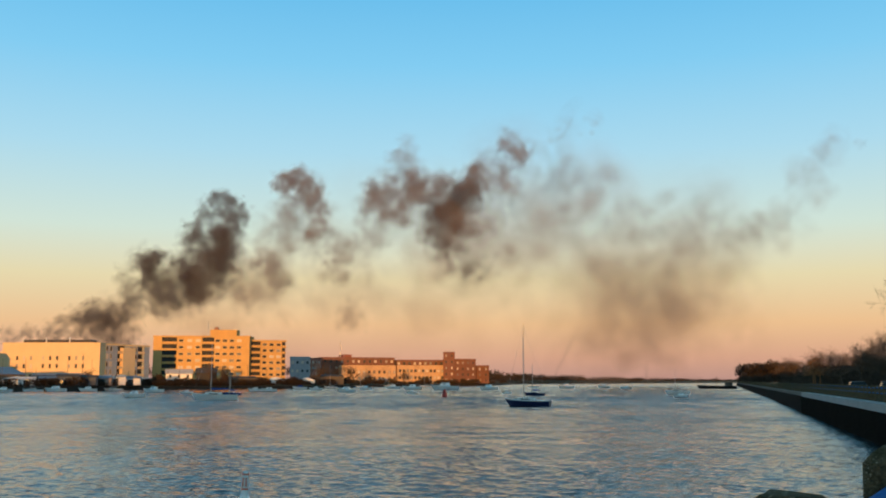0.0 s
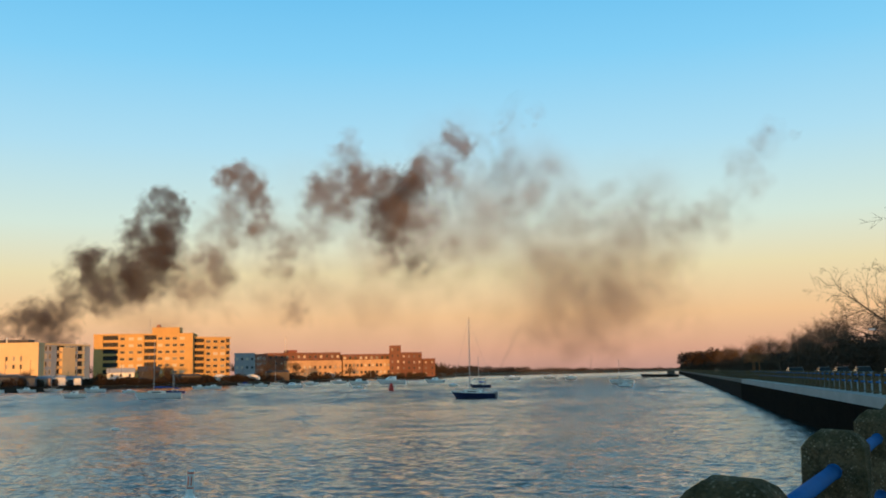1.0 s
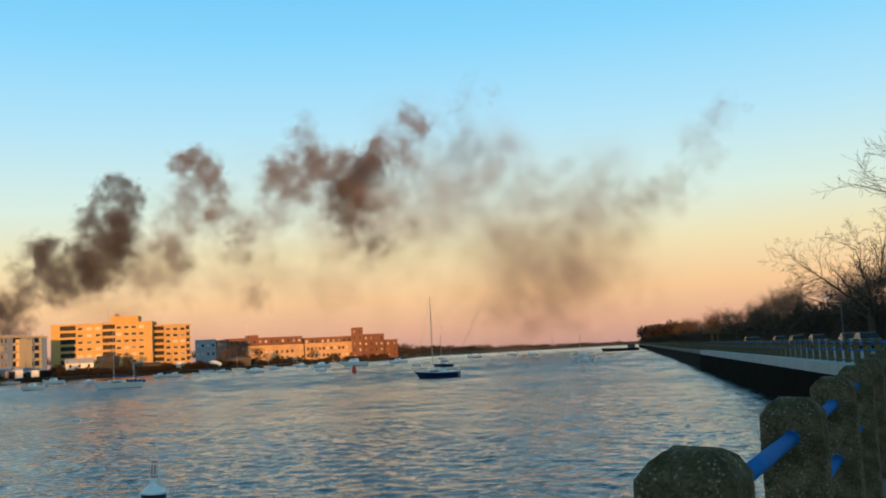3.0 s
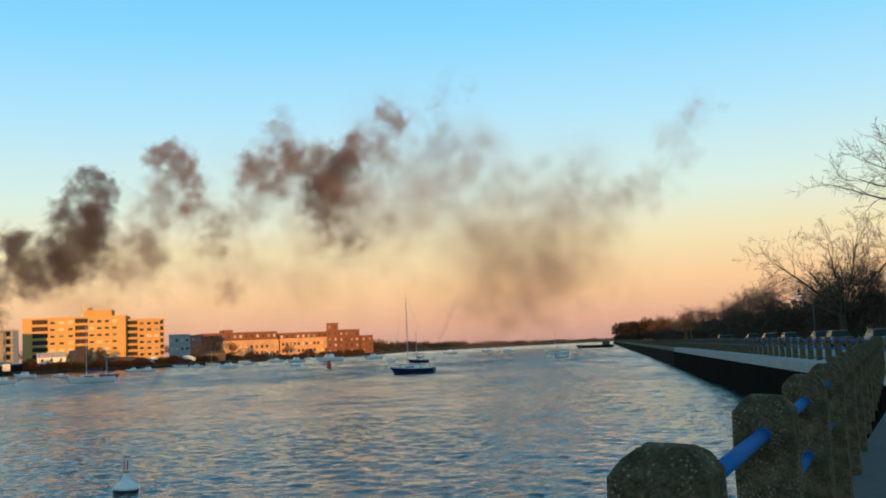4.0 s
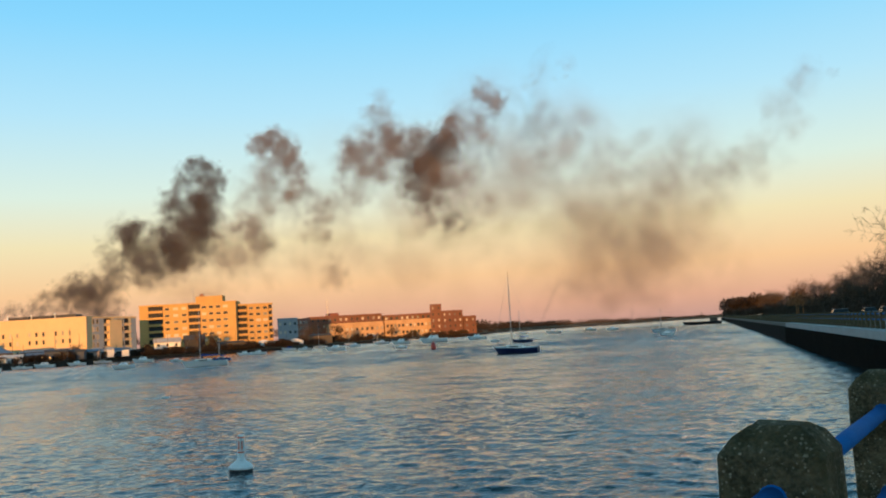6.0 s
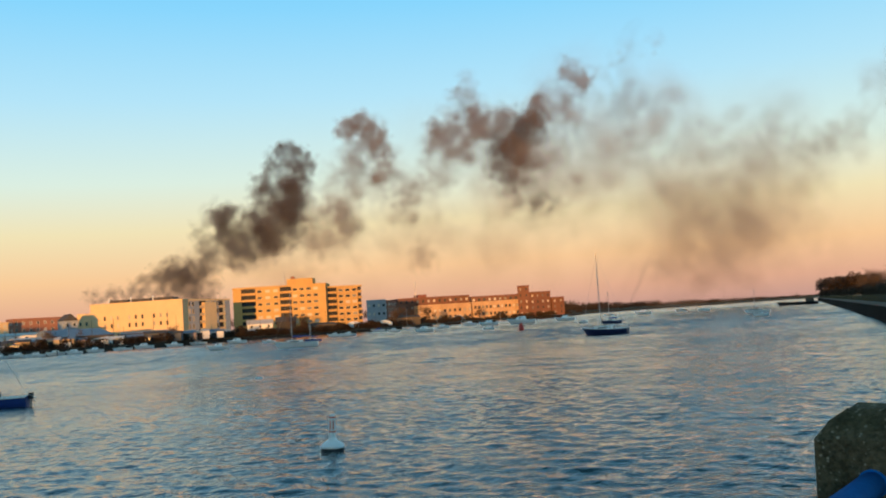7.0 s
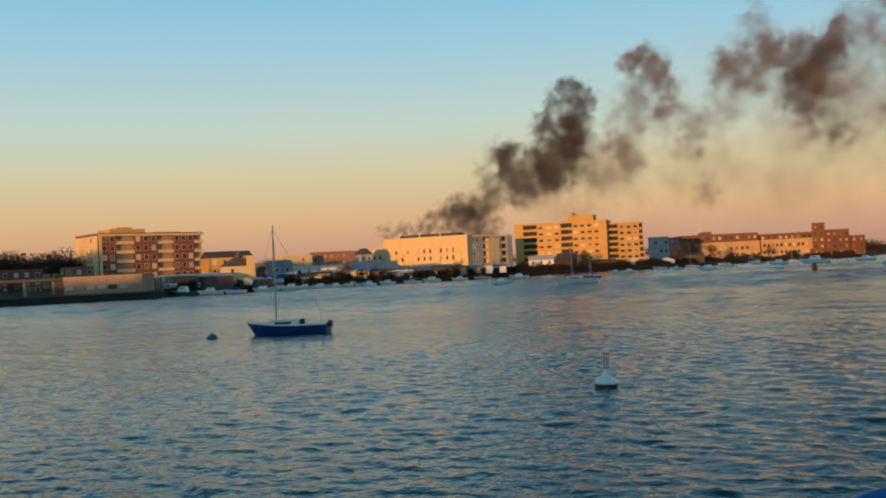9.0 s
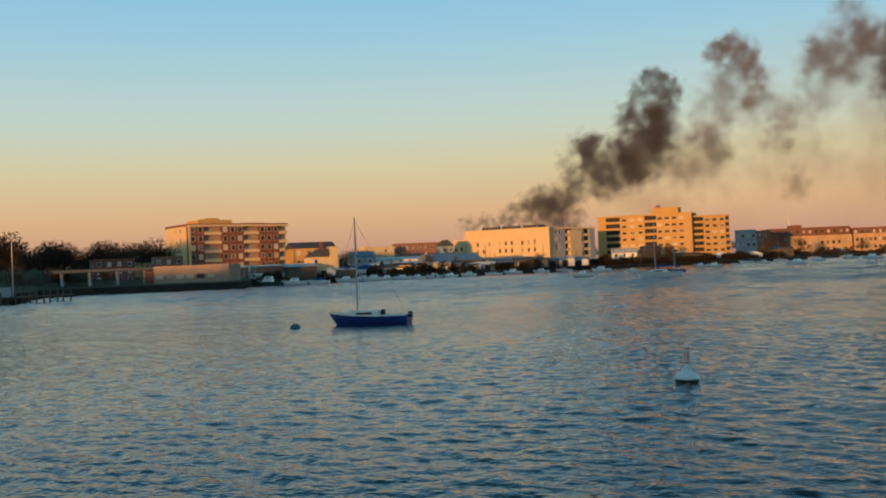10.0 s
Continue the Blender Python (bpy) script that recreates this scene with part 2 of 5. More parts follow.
M = {
    "headlamp": lamp_material(),
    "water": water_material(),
    "soil": mat("dry_grass_and_soil", (0.10, 0.085, 0.05), 0.95, 0.4, 0.08, 0.3),
    "quay": mat("tarred_quay_wall", (0.035, 0.03, 0.025), 0.9, 0.5, 0.25, 0.4),
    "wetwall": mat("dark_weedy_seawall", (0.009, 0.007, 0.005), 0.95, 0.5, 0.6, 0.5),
    "cap": mat("pale_concrete_coping", (0.36, 0.38, 0.38), 0.85, 0.2, 0.5, 0.2),
    "capold": mat("weathered_brown_concrete", (0.15, 0.14, 0.12), 0.9, 0.3, 0.4, 0.2),
    "paving": mat("grey_promenade_paving", (0.085, 0.085, 0.08), 0.9, 0.2, 0.8, 0.2),
    "post": pebble_material(),
    "bluepipe": mat("worn_blue_paint", (0.002, 0.125, 0.40), 0.75, 0.2, 8.0, 0.1),
    "bark": mat("bare_bark", (0.085, 0.062, 0.045), 0.95, 0.3, 1.5, 0.3),
    "twig": mat("bare_twigs", (0.11, 0.075, 0.052), 0.95, 0.3, 0.4, 0.0),
    "wood": mat("bare_far_wood", (0.065, 0.045, 0.032), 0.95, 0.35, 0.05, 0.0),
    "brick_tan": mat("tan_brick", (0.56, 0.33, 0.11), 0.9, 0.15, 0.25, 0.1),
    "brick_red": mat("red_brick", (0.21, 0.075, 0.055), 0.9, 0.2, 0.3, 0.1),
    "brick_dim": mat("brown_red_brick", (0.28, 0.13, 0.09), 0.9, 0.2, 0.2, 0.1),
    "stucco": mat("cream_stucco", (0.70, 0.50, 0.27), 0.9, 0.1, 0.2, 0.05),
    "mill": mat("old_buff_brick", (0.52, 0.33, 0.18), 0.9, 0.3, 0.15, 0.1),
    "millred": mat("sooty_red_brick", (0.17, 0.075, 0.05), 0.9, 0.3, 0.15, 0.1),
    "white": mat("white_paint", (0.72, 0.71, 0.68), 0.6, 0.1, 0.6, 0.05),
    "greywall": mat("grey_cladding_and_side_shade", (0.30, 0.33, 0.36), 0.7, 0.15, 0.4, 0.05),
    "pinkwall": mat("pink_render_and_recess_shade", (0.38, 0.27, 0.21), 0.9, 0.25, 0.2, 0.1),
    "slate": mat("slate_grey_cladding", (0.09, 0.10, 0.115), 0.8, 0.2, 0.3, 0.1),
    "dark": mat("dark_paint_and_recess_shade", (0.03, 0.03, 0.035), 0.8, 0.3, 0.5, 0.0),
    "roof": mat("dark_roofing", (0.07, 0.065, 0.065), 0.9, 0.3, 0.3, 0.1),
    "roofblue": mat("blue_grey_metal_roof", (0.16, 0.21, 0.28), 0.5, 0.15, 0.4, 0.05),
    "roofpale": mat("pale_metal_roof", (0.50, 0.48, 0.46), 0.6, 0.15, 0.3, 0.05),
    "glass": pane_material(),
    "tinted": mat("dark_tinted_glass", (0.02, 0.022, 0.025), 0.25, 0.2, 0.5, 0.0),
    "hullblue": mat("blue_gelcoat", (0.015, 0.045, 0.20), 0.3, 0.15, 1.0, 0.0),
    "hullnavy": mat("navy_gelcoat", (0.012, 0.02, 0.075), 0.3, 0.15, 1.0, 0.0),
    "hullwhite": mat("white_gelcoat", (0.82, 0.82, 0.80), 0.35, 0.08, 1.0, 0.0),
    "hullgreen": mat("green_hull_paint", (0.02, 0.09, 0.07), 0.5, 0.2, 1.0, 0.0),
    "deck": mat("off_white_deck", (0.72, 0.70, 0.65), 0.6, 0.1, 1.5, 0.05),
    "road": mat("pale_worn_asphalt", (0.27, 0.27, 0.28), 0.9, 0.3, 0.6, 0.2),
    "russet": mat("russet_leaves_with_sunlight", (0.30, 0.12, 0.04), 0.9, 0.35, 0.3, 0.0),
    "alu": mat("dull_aluminium", (0.42, 0.40, 0.38), 0.45, 0.1, 2.0, 0.0, metal=0.6),
    "canvas": mat("blue_canvas", (0.02, 0.07, 0.28), 0.9, 0.2, 1.5, 0.1),
    "teal": mat("teal_buoy_plastic", (0.02, 0.13, 0.16), 0.5, 0.15, 2.0, 0.0),
    "orange": mat("orange_marking", (0.62, 0.11, 0.03), 0.6, 0.1, 2.0, 0.0),
    "red": mat("red_buoy_paint", (0.55, 0.03, 0.02), 0.5, 0.15, 1.0, 0.0),
    "black": mat("black_rubber", (0.012, 0.012, 0.014), 0.7, 0.2, 2.0, 0.05),
    "timber": mat("weathered_timber", (0.10, 0.08, 0.06), 0.9, 0.3, 0.8, 0.3),
    "car": mat("grey_car_paint", (0.15, 0.16, 0.18), 0.3, 0.1, 1.0, 0.0, metal=0.3, per_object=0.5),
    "smoke_veil": smoke_material("faint_smoke_veil", (0.25, 0.215, 0.21), 0.06, 0.012, 0.6),
    "smoke_dense": smoke_material("dense_sooty_smoke", (0.090, 0.088, 0.106), 0.13, 0.07, 0.3),
    "smoke_thin": smoke_material("thin_drifting_smoke", (0.182, 0.165, 0.176), 0.10, 0.035, 0.35),
}
# weed, tar and old paint hardly shine
for dull in ("wetwall", "quay", "bluepipe", "post", "twig", "wood", "bark", "soil"):
    M[dull].node_tree.nodes["Principled BSDF"].inputs["Specular IOR Level"].default_value = 0.12


# ---------------------------------------------------------------- mesh helpers
def part(name, bm, material, parent=None, label="", smooth=False):
    """One mesh object out of a bmesh, under its thing or part."""
    me = bpy.data.meshes.new(name)
    bm.to_mesh(me)
    bm.free()
    for m in material if isinstance(material, (list, tuple)) else [material]:
        me.materials.append(m)
    if smooth:
        for p in me.polygons:
            p.use_smooth = True
    ob = new(name, me)
    ob.parent = parent
    return tagged(ob, label)


def alike(name, source, parent, m):
    """Another object on the same mesh."""
    ob = new(name, source.data)
    ob.parent = parent
    ob.matrix_basis = m
    return ob


def raw(name, verts, faces, material, parent=None):
    me = bpy.data.meshes.new(name)
    me.from_pydata(verts, [], faces)
    me.materials.append(material)
    ob = new(name, me)
    ob.parent = parent
    return ob


def thing(name, m, label, category, group="", kind=""):
    ob = new(name)
    ob.matrix_basis = m
    return tagged(ob, label, category, group, kind)


def box(bm, x0, x1, y0, y1, z0, z1, bevel=0.0, mi=0):
    got = bmesh.ops.create_cube(bm, size=1, matrix=Matrix.Translation(((x0 + x1) / 2, (y0 + y1) / 2, (z0 + z1) / 2)) @ Matrix.Diagonal((x1 - x0, y1 - y0, z1 - z0, 1)))
    faces = {f for v in got["verts"] for f in v.link_faces}
    for f in faces:
        f.material_index = mi
    if bevel:
        bmesh.ops.bevel(bm, geom=list({e for v in got["verts"] for e in v.link_edges}), offset=bevel, segments=2, affect="EDGES", profile=0.6)
    return bm


def boxed(*a, **k):
    return box(bmesh.new(), *a, **k)


def rod(bm, a, b, r0, r1=None, sides=8):
    a, b = Vector(a), Vector(b)
    d = b - a
    m = Matrix.Translation((a + b) / 2) @ d.to_track_quat("Z", "Y").to_matrix().to_4x4()
    bmesh.ops.create_cone(bm, cap_ends=True, segments=sides, radius1=r0, radius2=r0 if r1 is None else r1, depth=d.length, matrix=m)
    return bm


def rodded(*a, **k):
    return rod(bmesh.new(), *a, **k)


def lathe(bm, profile, sides=20):
    """Turns (radius, height) pairs about z."""
    rings = [[bm.verts.new((r * math.cos(2 * math.pi * k / sides), r * math.sin(2 * math.pi * k / sides), z)) for k in range(sides)] for r, z in profile]
    for lo, hi in zip(rings, rings[1:]):
        for k in range(sides):
            bm.faces.new((lo[k], lo[(k + 1) % sides], hi[(k + 1) % sides], hi[k]))
    bm.faces.new(list(reversed(rings[0])))
    bm.faces.new(rings[-1])
    return bm


def polar(az, far, z=0.0):
    """A place by its bearing (degrees to the right of +y), its distance and height."""
    az *= 1.012
    return Vector((far * math.sin(radians(az)), far * math.cos(radians(az)), z))


def front(a, b, z=0.0):
    """The frame of a facade from a to b: x along it, y away from the river."""
    a, b = Vector((a.x, a.y, z)), Vector((b.x, b.y, z))
    return Matrix.Translation(a) @ Matrix.Rotation(math.atan2(b.y - a.y, b.x - a.x), 4, "Z"), (b - a).length


# ---------------------------------------------------------------- water and land
wave_rng = np.random.default_rng(4)
WAVES = []
for k in range(30):
    long = 0.33 * (1.75 / 0.33) ** (k / 29)
    turn = radians(wave_rng.normal(72, 34))
    WAVES.append((2 * math.pi / long * math.cos(turn), 2 * math.pi / long * math.sin(turn), wave_rng.uniform(0, 6.28), 0.029 * long / (2 * math.pi)))


def wave_height(x, y, calm):
    z = 0 * x
    for kx, ky, shift, high in WAVES:
        p = np.sin(kx * x + ky * y + shift)
        z += high * calm * (p + 0.25 * p * np.abs(p))
    return z


SWELL = []
for k in range(26):
    long = 3.2 * (9.0 / 3.2) ** (k / 25)
    turn = radians(wave_rng.normal(76, 26))
    SWELL.append((2 * math.pi / long * math.cos(turn), 2 * math.pi / long * math.sin(turn), wave_rng.uniform(0, 6.28), 0.037 * long / (2 * math.pi)))


def swell_height(x, y, calm):
    z = 0 * x
    for kx, ky, shift, high in SWELL:
        z += high * calm * np.sin(kx * x + ky * y + shift)
    return z


radii = np.concatenate([[0.01], np.arange(0.5, 12, 0.25), 12 * (820 / 12) ** (np.arange(900) / 899), [1200, 2000, 4700]])
bearings = np.radians(np.concatenate([np.arange(-180, -62, 10), np.linspace(-62, 42, 560), np.arange(52, 175, 10), [180]]))
rr, aa = np.meshgrid(radii, bearings, indexing="ij")
xx, yy = rr * np.sin(aa), rr * np.cos(aa)
seen = np.abs(aa + radians(10)) < radians(53)
zz = wave_height(xx, yy, np.clip((260 - rr) / 200, 0, 1) * seen * (0.72 + 0.28 * np.sin(xx * 0.06 + 2) * np.sin(yy * 0.045)))
zz += swell_height(xx, yy, np.clip((rr - 45) / 150, 0, 1) * np.clip((815 - rr) / 100, 0, 1) * seen * (0.85 + 0.15 * np.sin(xx * 0.021 + 1) * np.sin(yy * 0.034)))
nr, na = rr.shape
at_grid = np.arange(nr * na).reshape(nr, na)
quads = np.stack([at_grid[:-1, :-1], at_grid[1:, :-1], at_grid[1:, 1:], at_grid[:-1, 1:]], -1).reshape(-1, 4)[:, ::-1]
me = bpy.data.meshes.new("water")
me.vertices.add(nr * na)
me.vertices.foreach_set("co", np.stack([xx, yy, zz], -1).ravel())
me.loops.add(quads.size)
me.loops.foreach_set("vertex_index", quads.ravel())
me.polygons.add(len(quads))
me.polygons.foreach_set("loop_start", np.arange(0, quads.size, 4))
me.polygons.foreach_set("use_smooth", np.ones(len(quads), bool))
me.update()
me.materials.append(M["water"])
water = new("water", me)
tagged(water, "rippled blue-grey tidal river reflecting the evening sky", "water", kind="structure")

SHORE = [(-75, 200), (-58, 215), (-47.6, 235), (-46.8, 300), (-44, 318), (-36.3, 312), (-35.6, 352), (-30, 386), (-24.5, 404), (-20, 424),
         (-16, 478), (-8, 525), (-4, 680), (0, 780), (2, 800), (4, 1250), (9, 1500), (14, 1900), (18, 2600)]


def shore_at(az):
    for (a0, d0), (a1, d1) in zip(SHORE, SHORE[1:]):
        if a0 <= az <= a1:
            return d0 + (d1 - d0) * (az - a0) / (a1 - a0)
    return SHORE[0][1] if az < SHORE[0][0] else SHORE[-1][1]


bm = bmesh.new()
rows = []
for az, far in SHORE:
    low = 1.4 if az > -20 else 2.2
    steps = [(far, -1.0), (far + 0.3, low), (far + 40, low + 0.6), (far + 160, low + (2.0 if az > -40 else 6.0)), (far + 500, low + (5 if az > -40 else 13)), (4600, 8.0)]
    rows.append([bm.verts.new(polar(az, d, z)) for d, z in steps])
for lo, hi in zip(rows, rows[1:]):
    for k in range(len(lo) - 1):
        f = bm.faces.new((lo[k], hi[k], hi[k + 1], lo[k + 1]))
        f.material_index = 1 if k == 0 else 0
bank = part("ground_far_bank", bm, [M["soil"], M["quay"]])
tagged(bank, "far river bank with dark quay wall and dry ground", "ground", kind="structure")

# near bank: u runs along the long seawall, v away from the river
WALL_AZ, WALL_V = 15.7, 9.9


def uv(u, v, z=0.0):
    s, c = math.sin(radians(WALL_AZ)), math.cos(radians(WALL_AZ))
    return Vector((u * s + v * c, u * c - v * s, z))


RAIL = Vector((math.sin(radians(31.2)), math.cos(radians(31.2)), 0))
POSTS = [Vector((0.860, 2.52, 0)) + RAIL * 2.08 * k for k in (-1, 0)]
while len(POSTS) < 17:
    POSTS.append(POSTS[-1] + RAIL * 2.08)
POSTS.insert(0, POSTS[0] + (POSTS[0] - POSTS[1]) )
WALK_Z, TOP_Z = 2.75, 3.92
CORNER = uv(34.5, WALL_V)

bm = bmesh.new()
edge = [POSTS[0] - RAIL * 80 + Vector((-0.25, 0.2, 0)), POSTS[1] + Vector((-0.25, 0.22, 0)), POSTS[2] + Vector((-0.26, 0.2, 0)), CORNER]
inner = [Vector((-20, -95, 0)), Vector((8, -20, 0)), Vector((12, -14, 0)), uv(30, 34)]
for (a, b), (c, d) in zip(zip(edge, edge[1:]), zip(inner, inner[1:])):
    q = [bm.verts.new((p.x, p.y, WALK_Z)) for p in (a, b, d, c)]
    bm.faces.new(list(reversed(q)))
    s = [bm.verts.new((p.x, p.y, z)) for p, z in ((a, WALK_Z), (b, WALK_Z), (b, -1), (a, -1))]
    bm.faces.new(s)
bmesh.ops.remove_doubles(bm, verts=bm.verts, dist=0.001)
promenade = part("pavement_promenade", bm, M["paving"])
tagged(promenade, "grey paved riverside promenade behind the railing", "pavement", kind="structure")


def wall_run(name, u0, u1, v0, v1, z0, z1, material, label, category):
    bm = bmesh.new()
    lo = [bm.verts.new(uv(u, v, z0)) for u, v in ((u0, v0), (u1, v0), (u1, v1), (u0, v1))]
    hi = [bm.verts.new(uv(u, v, z1)) for u, v in ((u0, v0), (u1, v0), (u1, v1), (u0, v1))]
    bm.faces.new(lo)
    bm.faces.new(list(reversed(hi)))
    for k in range(4):
        bm.faces.new((lo[k], hi[k], hi[(k + 1) % 4], lo[(k + 1) % 4]))
    bmesh.ops.recalc_face_normals(bm, faces=bm.faces)
    return tagged(part(name, bm, material), label, category, kind="structure")


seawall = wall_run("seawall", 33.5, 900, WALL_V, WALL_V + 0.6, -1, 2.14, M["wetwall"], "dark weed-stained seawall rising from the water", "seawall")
bm = bmesh.new()
for k in range(150):
    u = 34 + k * 0.72
    p = uv(u, WALL_V - 0.06)
    box(bm, p.x - 0.12, p.x + 0.12, p.y - 0.12, p.y + 0.12, -0.8, 2.1)
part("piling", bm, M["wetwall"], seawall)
coping = wall_run("coping", 33.5, 141, WALL_V - 0.12, WALL_V + 1.4, 2.14, 2.68, M["cap"], "pale concrete coping along the seawall top", "coping")
coping_far = wall_run("coping_far", 141, 900, WALL_V + 0.1, WALL_V + 1.4, 2.14, 2.6, M["capold"], "weathered brown concrete coping along the distant seawall", "coping")
road = wall_run("road", 40, 420, 12.6, 22.5, 2.5, 2.63, M["road"], "pale worn park road behind the seawall", "road")
near_bank = wall_run("ground_near_bank", 33.5, 900, WALL_V + 1.4, 900, -1, 2.6, M["soil"], "grassy park ground behind the seawall", "ground")

# unseen ridge added behind the camera to keep the low sun off the river
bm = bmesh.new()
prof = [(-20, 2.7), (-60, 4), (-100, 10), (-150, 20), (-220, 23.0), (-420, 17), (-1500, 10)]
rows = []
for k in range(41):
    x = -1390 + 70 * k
    # height stepped along x: sun for the houses, shade for the left trees
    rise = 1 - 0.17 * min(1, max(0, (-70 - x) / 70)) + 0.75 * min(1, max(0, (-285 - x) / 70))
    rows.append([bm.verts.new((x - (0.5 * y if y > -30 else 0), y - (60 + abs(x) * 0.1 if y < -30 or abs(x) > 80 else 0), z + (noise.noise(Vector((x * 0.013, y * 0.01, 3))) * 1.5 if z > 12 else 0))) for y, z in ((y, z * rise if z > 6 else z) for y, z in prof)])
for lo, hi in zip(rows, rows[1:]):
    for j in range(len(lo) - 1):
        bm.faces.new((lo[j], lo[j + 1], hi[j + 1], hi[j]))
ridge = part("ground_shade_ridge", bm, M["soil"], smooth=True)
tagged(ridge, "unseen ridge added behind the promenade to shade the river", "ground", kind="structure")


# ---------------------------------------------------------------- railing of concrete posts and blue pipes
def railing_post():
    bm = bmesh.new()
    w, h, c = 0.129, TOP_Z - WALK_Z, 0.066
    ring = []
    for z, r in ((0, w), (h - c, w), (h - c * 0.35, w - c * 0.5), (h, w - c)):
        ring.append([bm.verts.new((x * r, y * r, z)) for x, y in ((-1, -0.93), (-0.93, -1), (0.93, -1), (1, -0.93), (1, 0.93), (0.93, 1), (-0.93, 1), (-1, 0.93))])
    for lo, hi in zip(ring, ring[1:]):
        for k in range(8):
            bm.faces.new((lo[k], lo[(k + 1) % 8], hi[(k + 1) % 8], hi[k]))
    bm.faces.new(ring[-1])
    bm.faces.new(list(reversed(ring[0])))
    bmesh.ops.subdivide_edges(bm, edges=[e for e in bm.edges if e.calc_length() > 0.1], cuts=5, use_grid_fill=True)
    for v in bm.verts:
        v.co += Vector((noise.noise(v.co * 17), noise.noise(v.co * 17 + Vector((9, 0, 0))), noise.noise(v.co * 21 + Vector((0, 5, 0))))) * 0.006
    return bm


first = part("railing_post", railing_post(), M["post"])
tagged(first, "weathered pebbled concrete railing post with chamfered top", "post", "promenade railing posts")


def turned(p, d, z):
    return Matrix.Translation((p.x, p.y, z)) @ Matrix.Rotation(math.atan2(d.y, d.x), 4, "Z")


for k, p in enumerate(POSTS):
    d = (POSTS[min(k + 1, len(POSTS) - 1)] - POSTS[max(k - 1, 0)]).normalized()
    if k == 0:
        first.matrix_basis = turned(p, d, WALK_Z)
    else:
        copy_thing(first, turned(p, RAIL if k > 1 else d, WALK_Z))
for a, b in zip(POSTS, POSTS[1:]):
    d = (b - a).normalized() * 0.12
    rail = thing("blue_pipe_rail", Matrix.Translation(((a + b) / 2)), "worn blue painted pipe rails between concrete posts", "railing", "promenade pipe rails")
    for drop in (0.165, 0.5):
        s, e = a + d - (a + b) / 2, b - d - (a + b) / 2
        s.z = e.z = TOP_Z - drop
        bm = rodded(s, e, 0.030, sides=20)
        for end, way in ((s, 1), (e, -1)):
            rod(bm, end, end + d.normalized() * way * 0.015, 0.034, sides=20)
        part("pipe", bm, M["bluepipe"], rail, smooth=True)

# railing on the long seawall
far_post = part("seawall_post", railing_post(), M["post"])
tagged(far_post, "pale concrete railing post on the seawall coping", "post", "seawall railing posts")
far_post.matrix_basis = turned(uv(36, WALL_V + 0.9), uv(1, 0), 2.68)
for k in range(1, 85):
    u = 36 + k * 2.1
    copy_thing(far_post, turned(uv(u, WALL_V + 0.9), uv(1, 0), 2.68 if u < 140 else 2.6))
rail = thing("seawall_rail", Matrix.Identity(4), "blue pipe rails along the seawall coping", "railing")
for z in (3.3, 3.68):
    part("pipe", rodded(uv(36, WALL_V + 0.9, z), uv(139, WALL_V + 0.9, z), 0.04), M["bluepipe"], rail)
for z in (3.2, 3.58):
    part("pipe", rodded(uv(142, WALL_V + 0.9, z), uv(215, WALL_V + 0.9, z), 0.04), M["bluepipe"], rail)
bm = bmesh.new()
for k in range(160):
    p = uv(216 + k * 4.0, WALL_V + 0.9)
    box(bm, p.x - 0.14, p.x + 0.14, p.y - 0.14, p.y + 0.14, 2.6, 3.7)
rod(bm, uv(215, WALL_V + 0.9, 3.45), uv(855, WALL_V + 0.9, 3.45), 0.05)
far_fence = part("distant_railing", bm, M["post"])
tagged(far_fence, "distant concrete post railing along the seawall", "railing", kind="stuff")


# ---------------------------------------------------------------- trees
def tube(verts, faces, a, b, r0, r1, sides=4):
    d = (b - a).normalized()
    p = d.orthogonal().normalized()
    q = d.cross(p)
    n0 = len(verts)
    for c, r in ((a, r0), (b, r1)):
        for k in range(sides):
            t = 2 * math.pi * k / sides
            verts.append(c + (p * math.cos(t) + q * math.sin(t)) * r)
    for k in range(sides):
        faces.append((n0 + k, n0 + (k + 1) % sides, n0 + sides + (k + 1) % sides, n0 + sides + k))


def bare_tree(seed, height, spread=0.6, label=""):
    rng = random.Random(seed)
    tv, tf, cv, cf = [], [], [], []

    def bough(p, d, length, r, level):
        steps = 4 if level < 3 else 2
        for k in range(steps):
            d2 = (d + Vector((rng.gauss(0, 0.16), rng.gauss(0, 0.16), rng.gauss(0.03, 0.1)))).normalized()
            q = p + d2 * length / steps
            rr = r * (1 - 0.55 * (k + 1) / steps) if level else r * (1 - 0.35 * (k + 1) / steps)
            tube(cv if level else tv, cf if level else tf, p, q, r * (1 - 0.55 * k / steps) if level else r * (1 - 0.35 * k / steps), rr, 6 if level < 2 else 3)
            p, d = q, d2
            if level < 5 and (level > 0 or k >= 1):
                for _ in range((0, 2, 2, 2, 2, 0)[level] if level else 2):
                    side = Vector((rng.gauss(0, 1), rng.gauss(0, 1), rng.gauss(0.25, 0.5))).normalized()
                    bough(p, (d * (1 - spread) + side * spread).normalized(), length * rng.uniform(0.46, 0.74), max(rr * rng.uniform(0.45, 0.7), 0.011), level + 1)

    bough(Vector((0, 0, -0.3)), Vector((0, 0, 1)), height * 0.5, height * 0.021, 0)
    top = max(v.z for v in cv)
    for v in cv + tv:
        v *= height / top
    ob = thing("bare_tree", Matrix.Identity(4), label, "tree", "bare park trees")
    raw("trunk", tv, tf, M["bark"], ob)
    raw("crown", cv, cf, M["twig"], ob)
    return ob


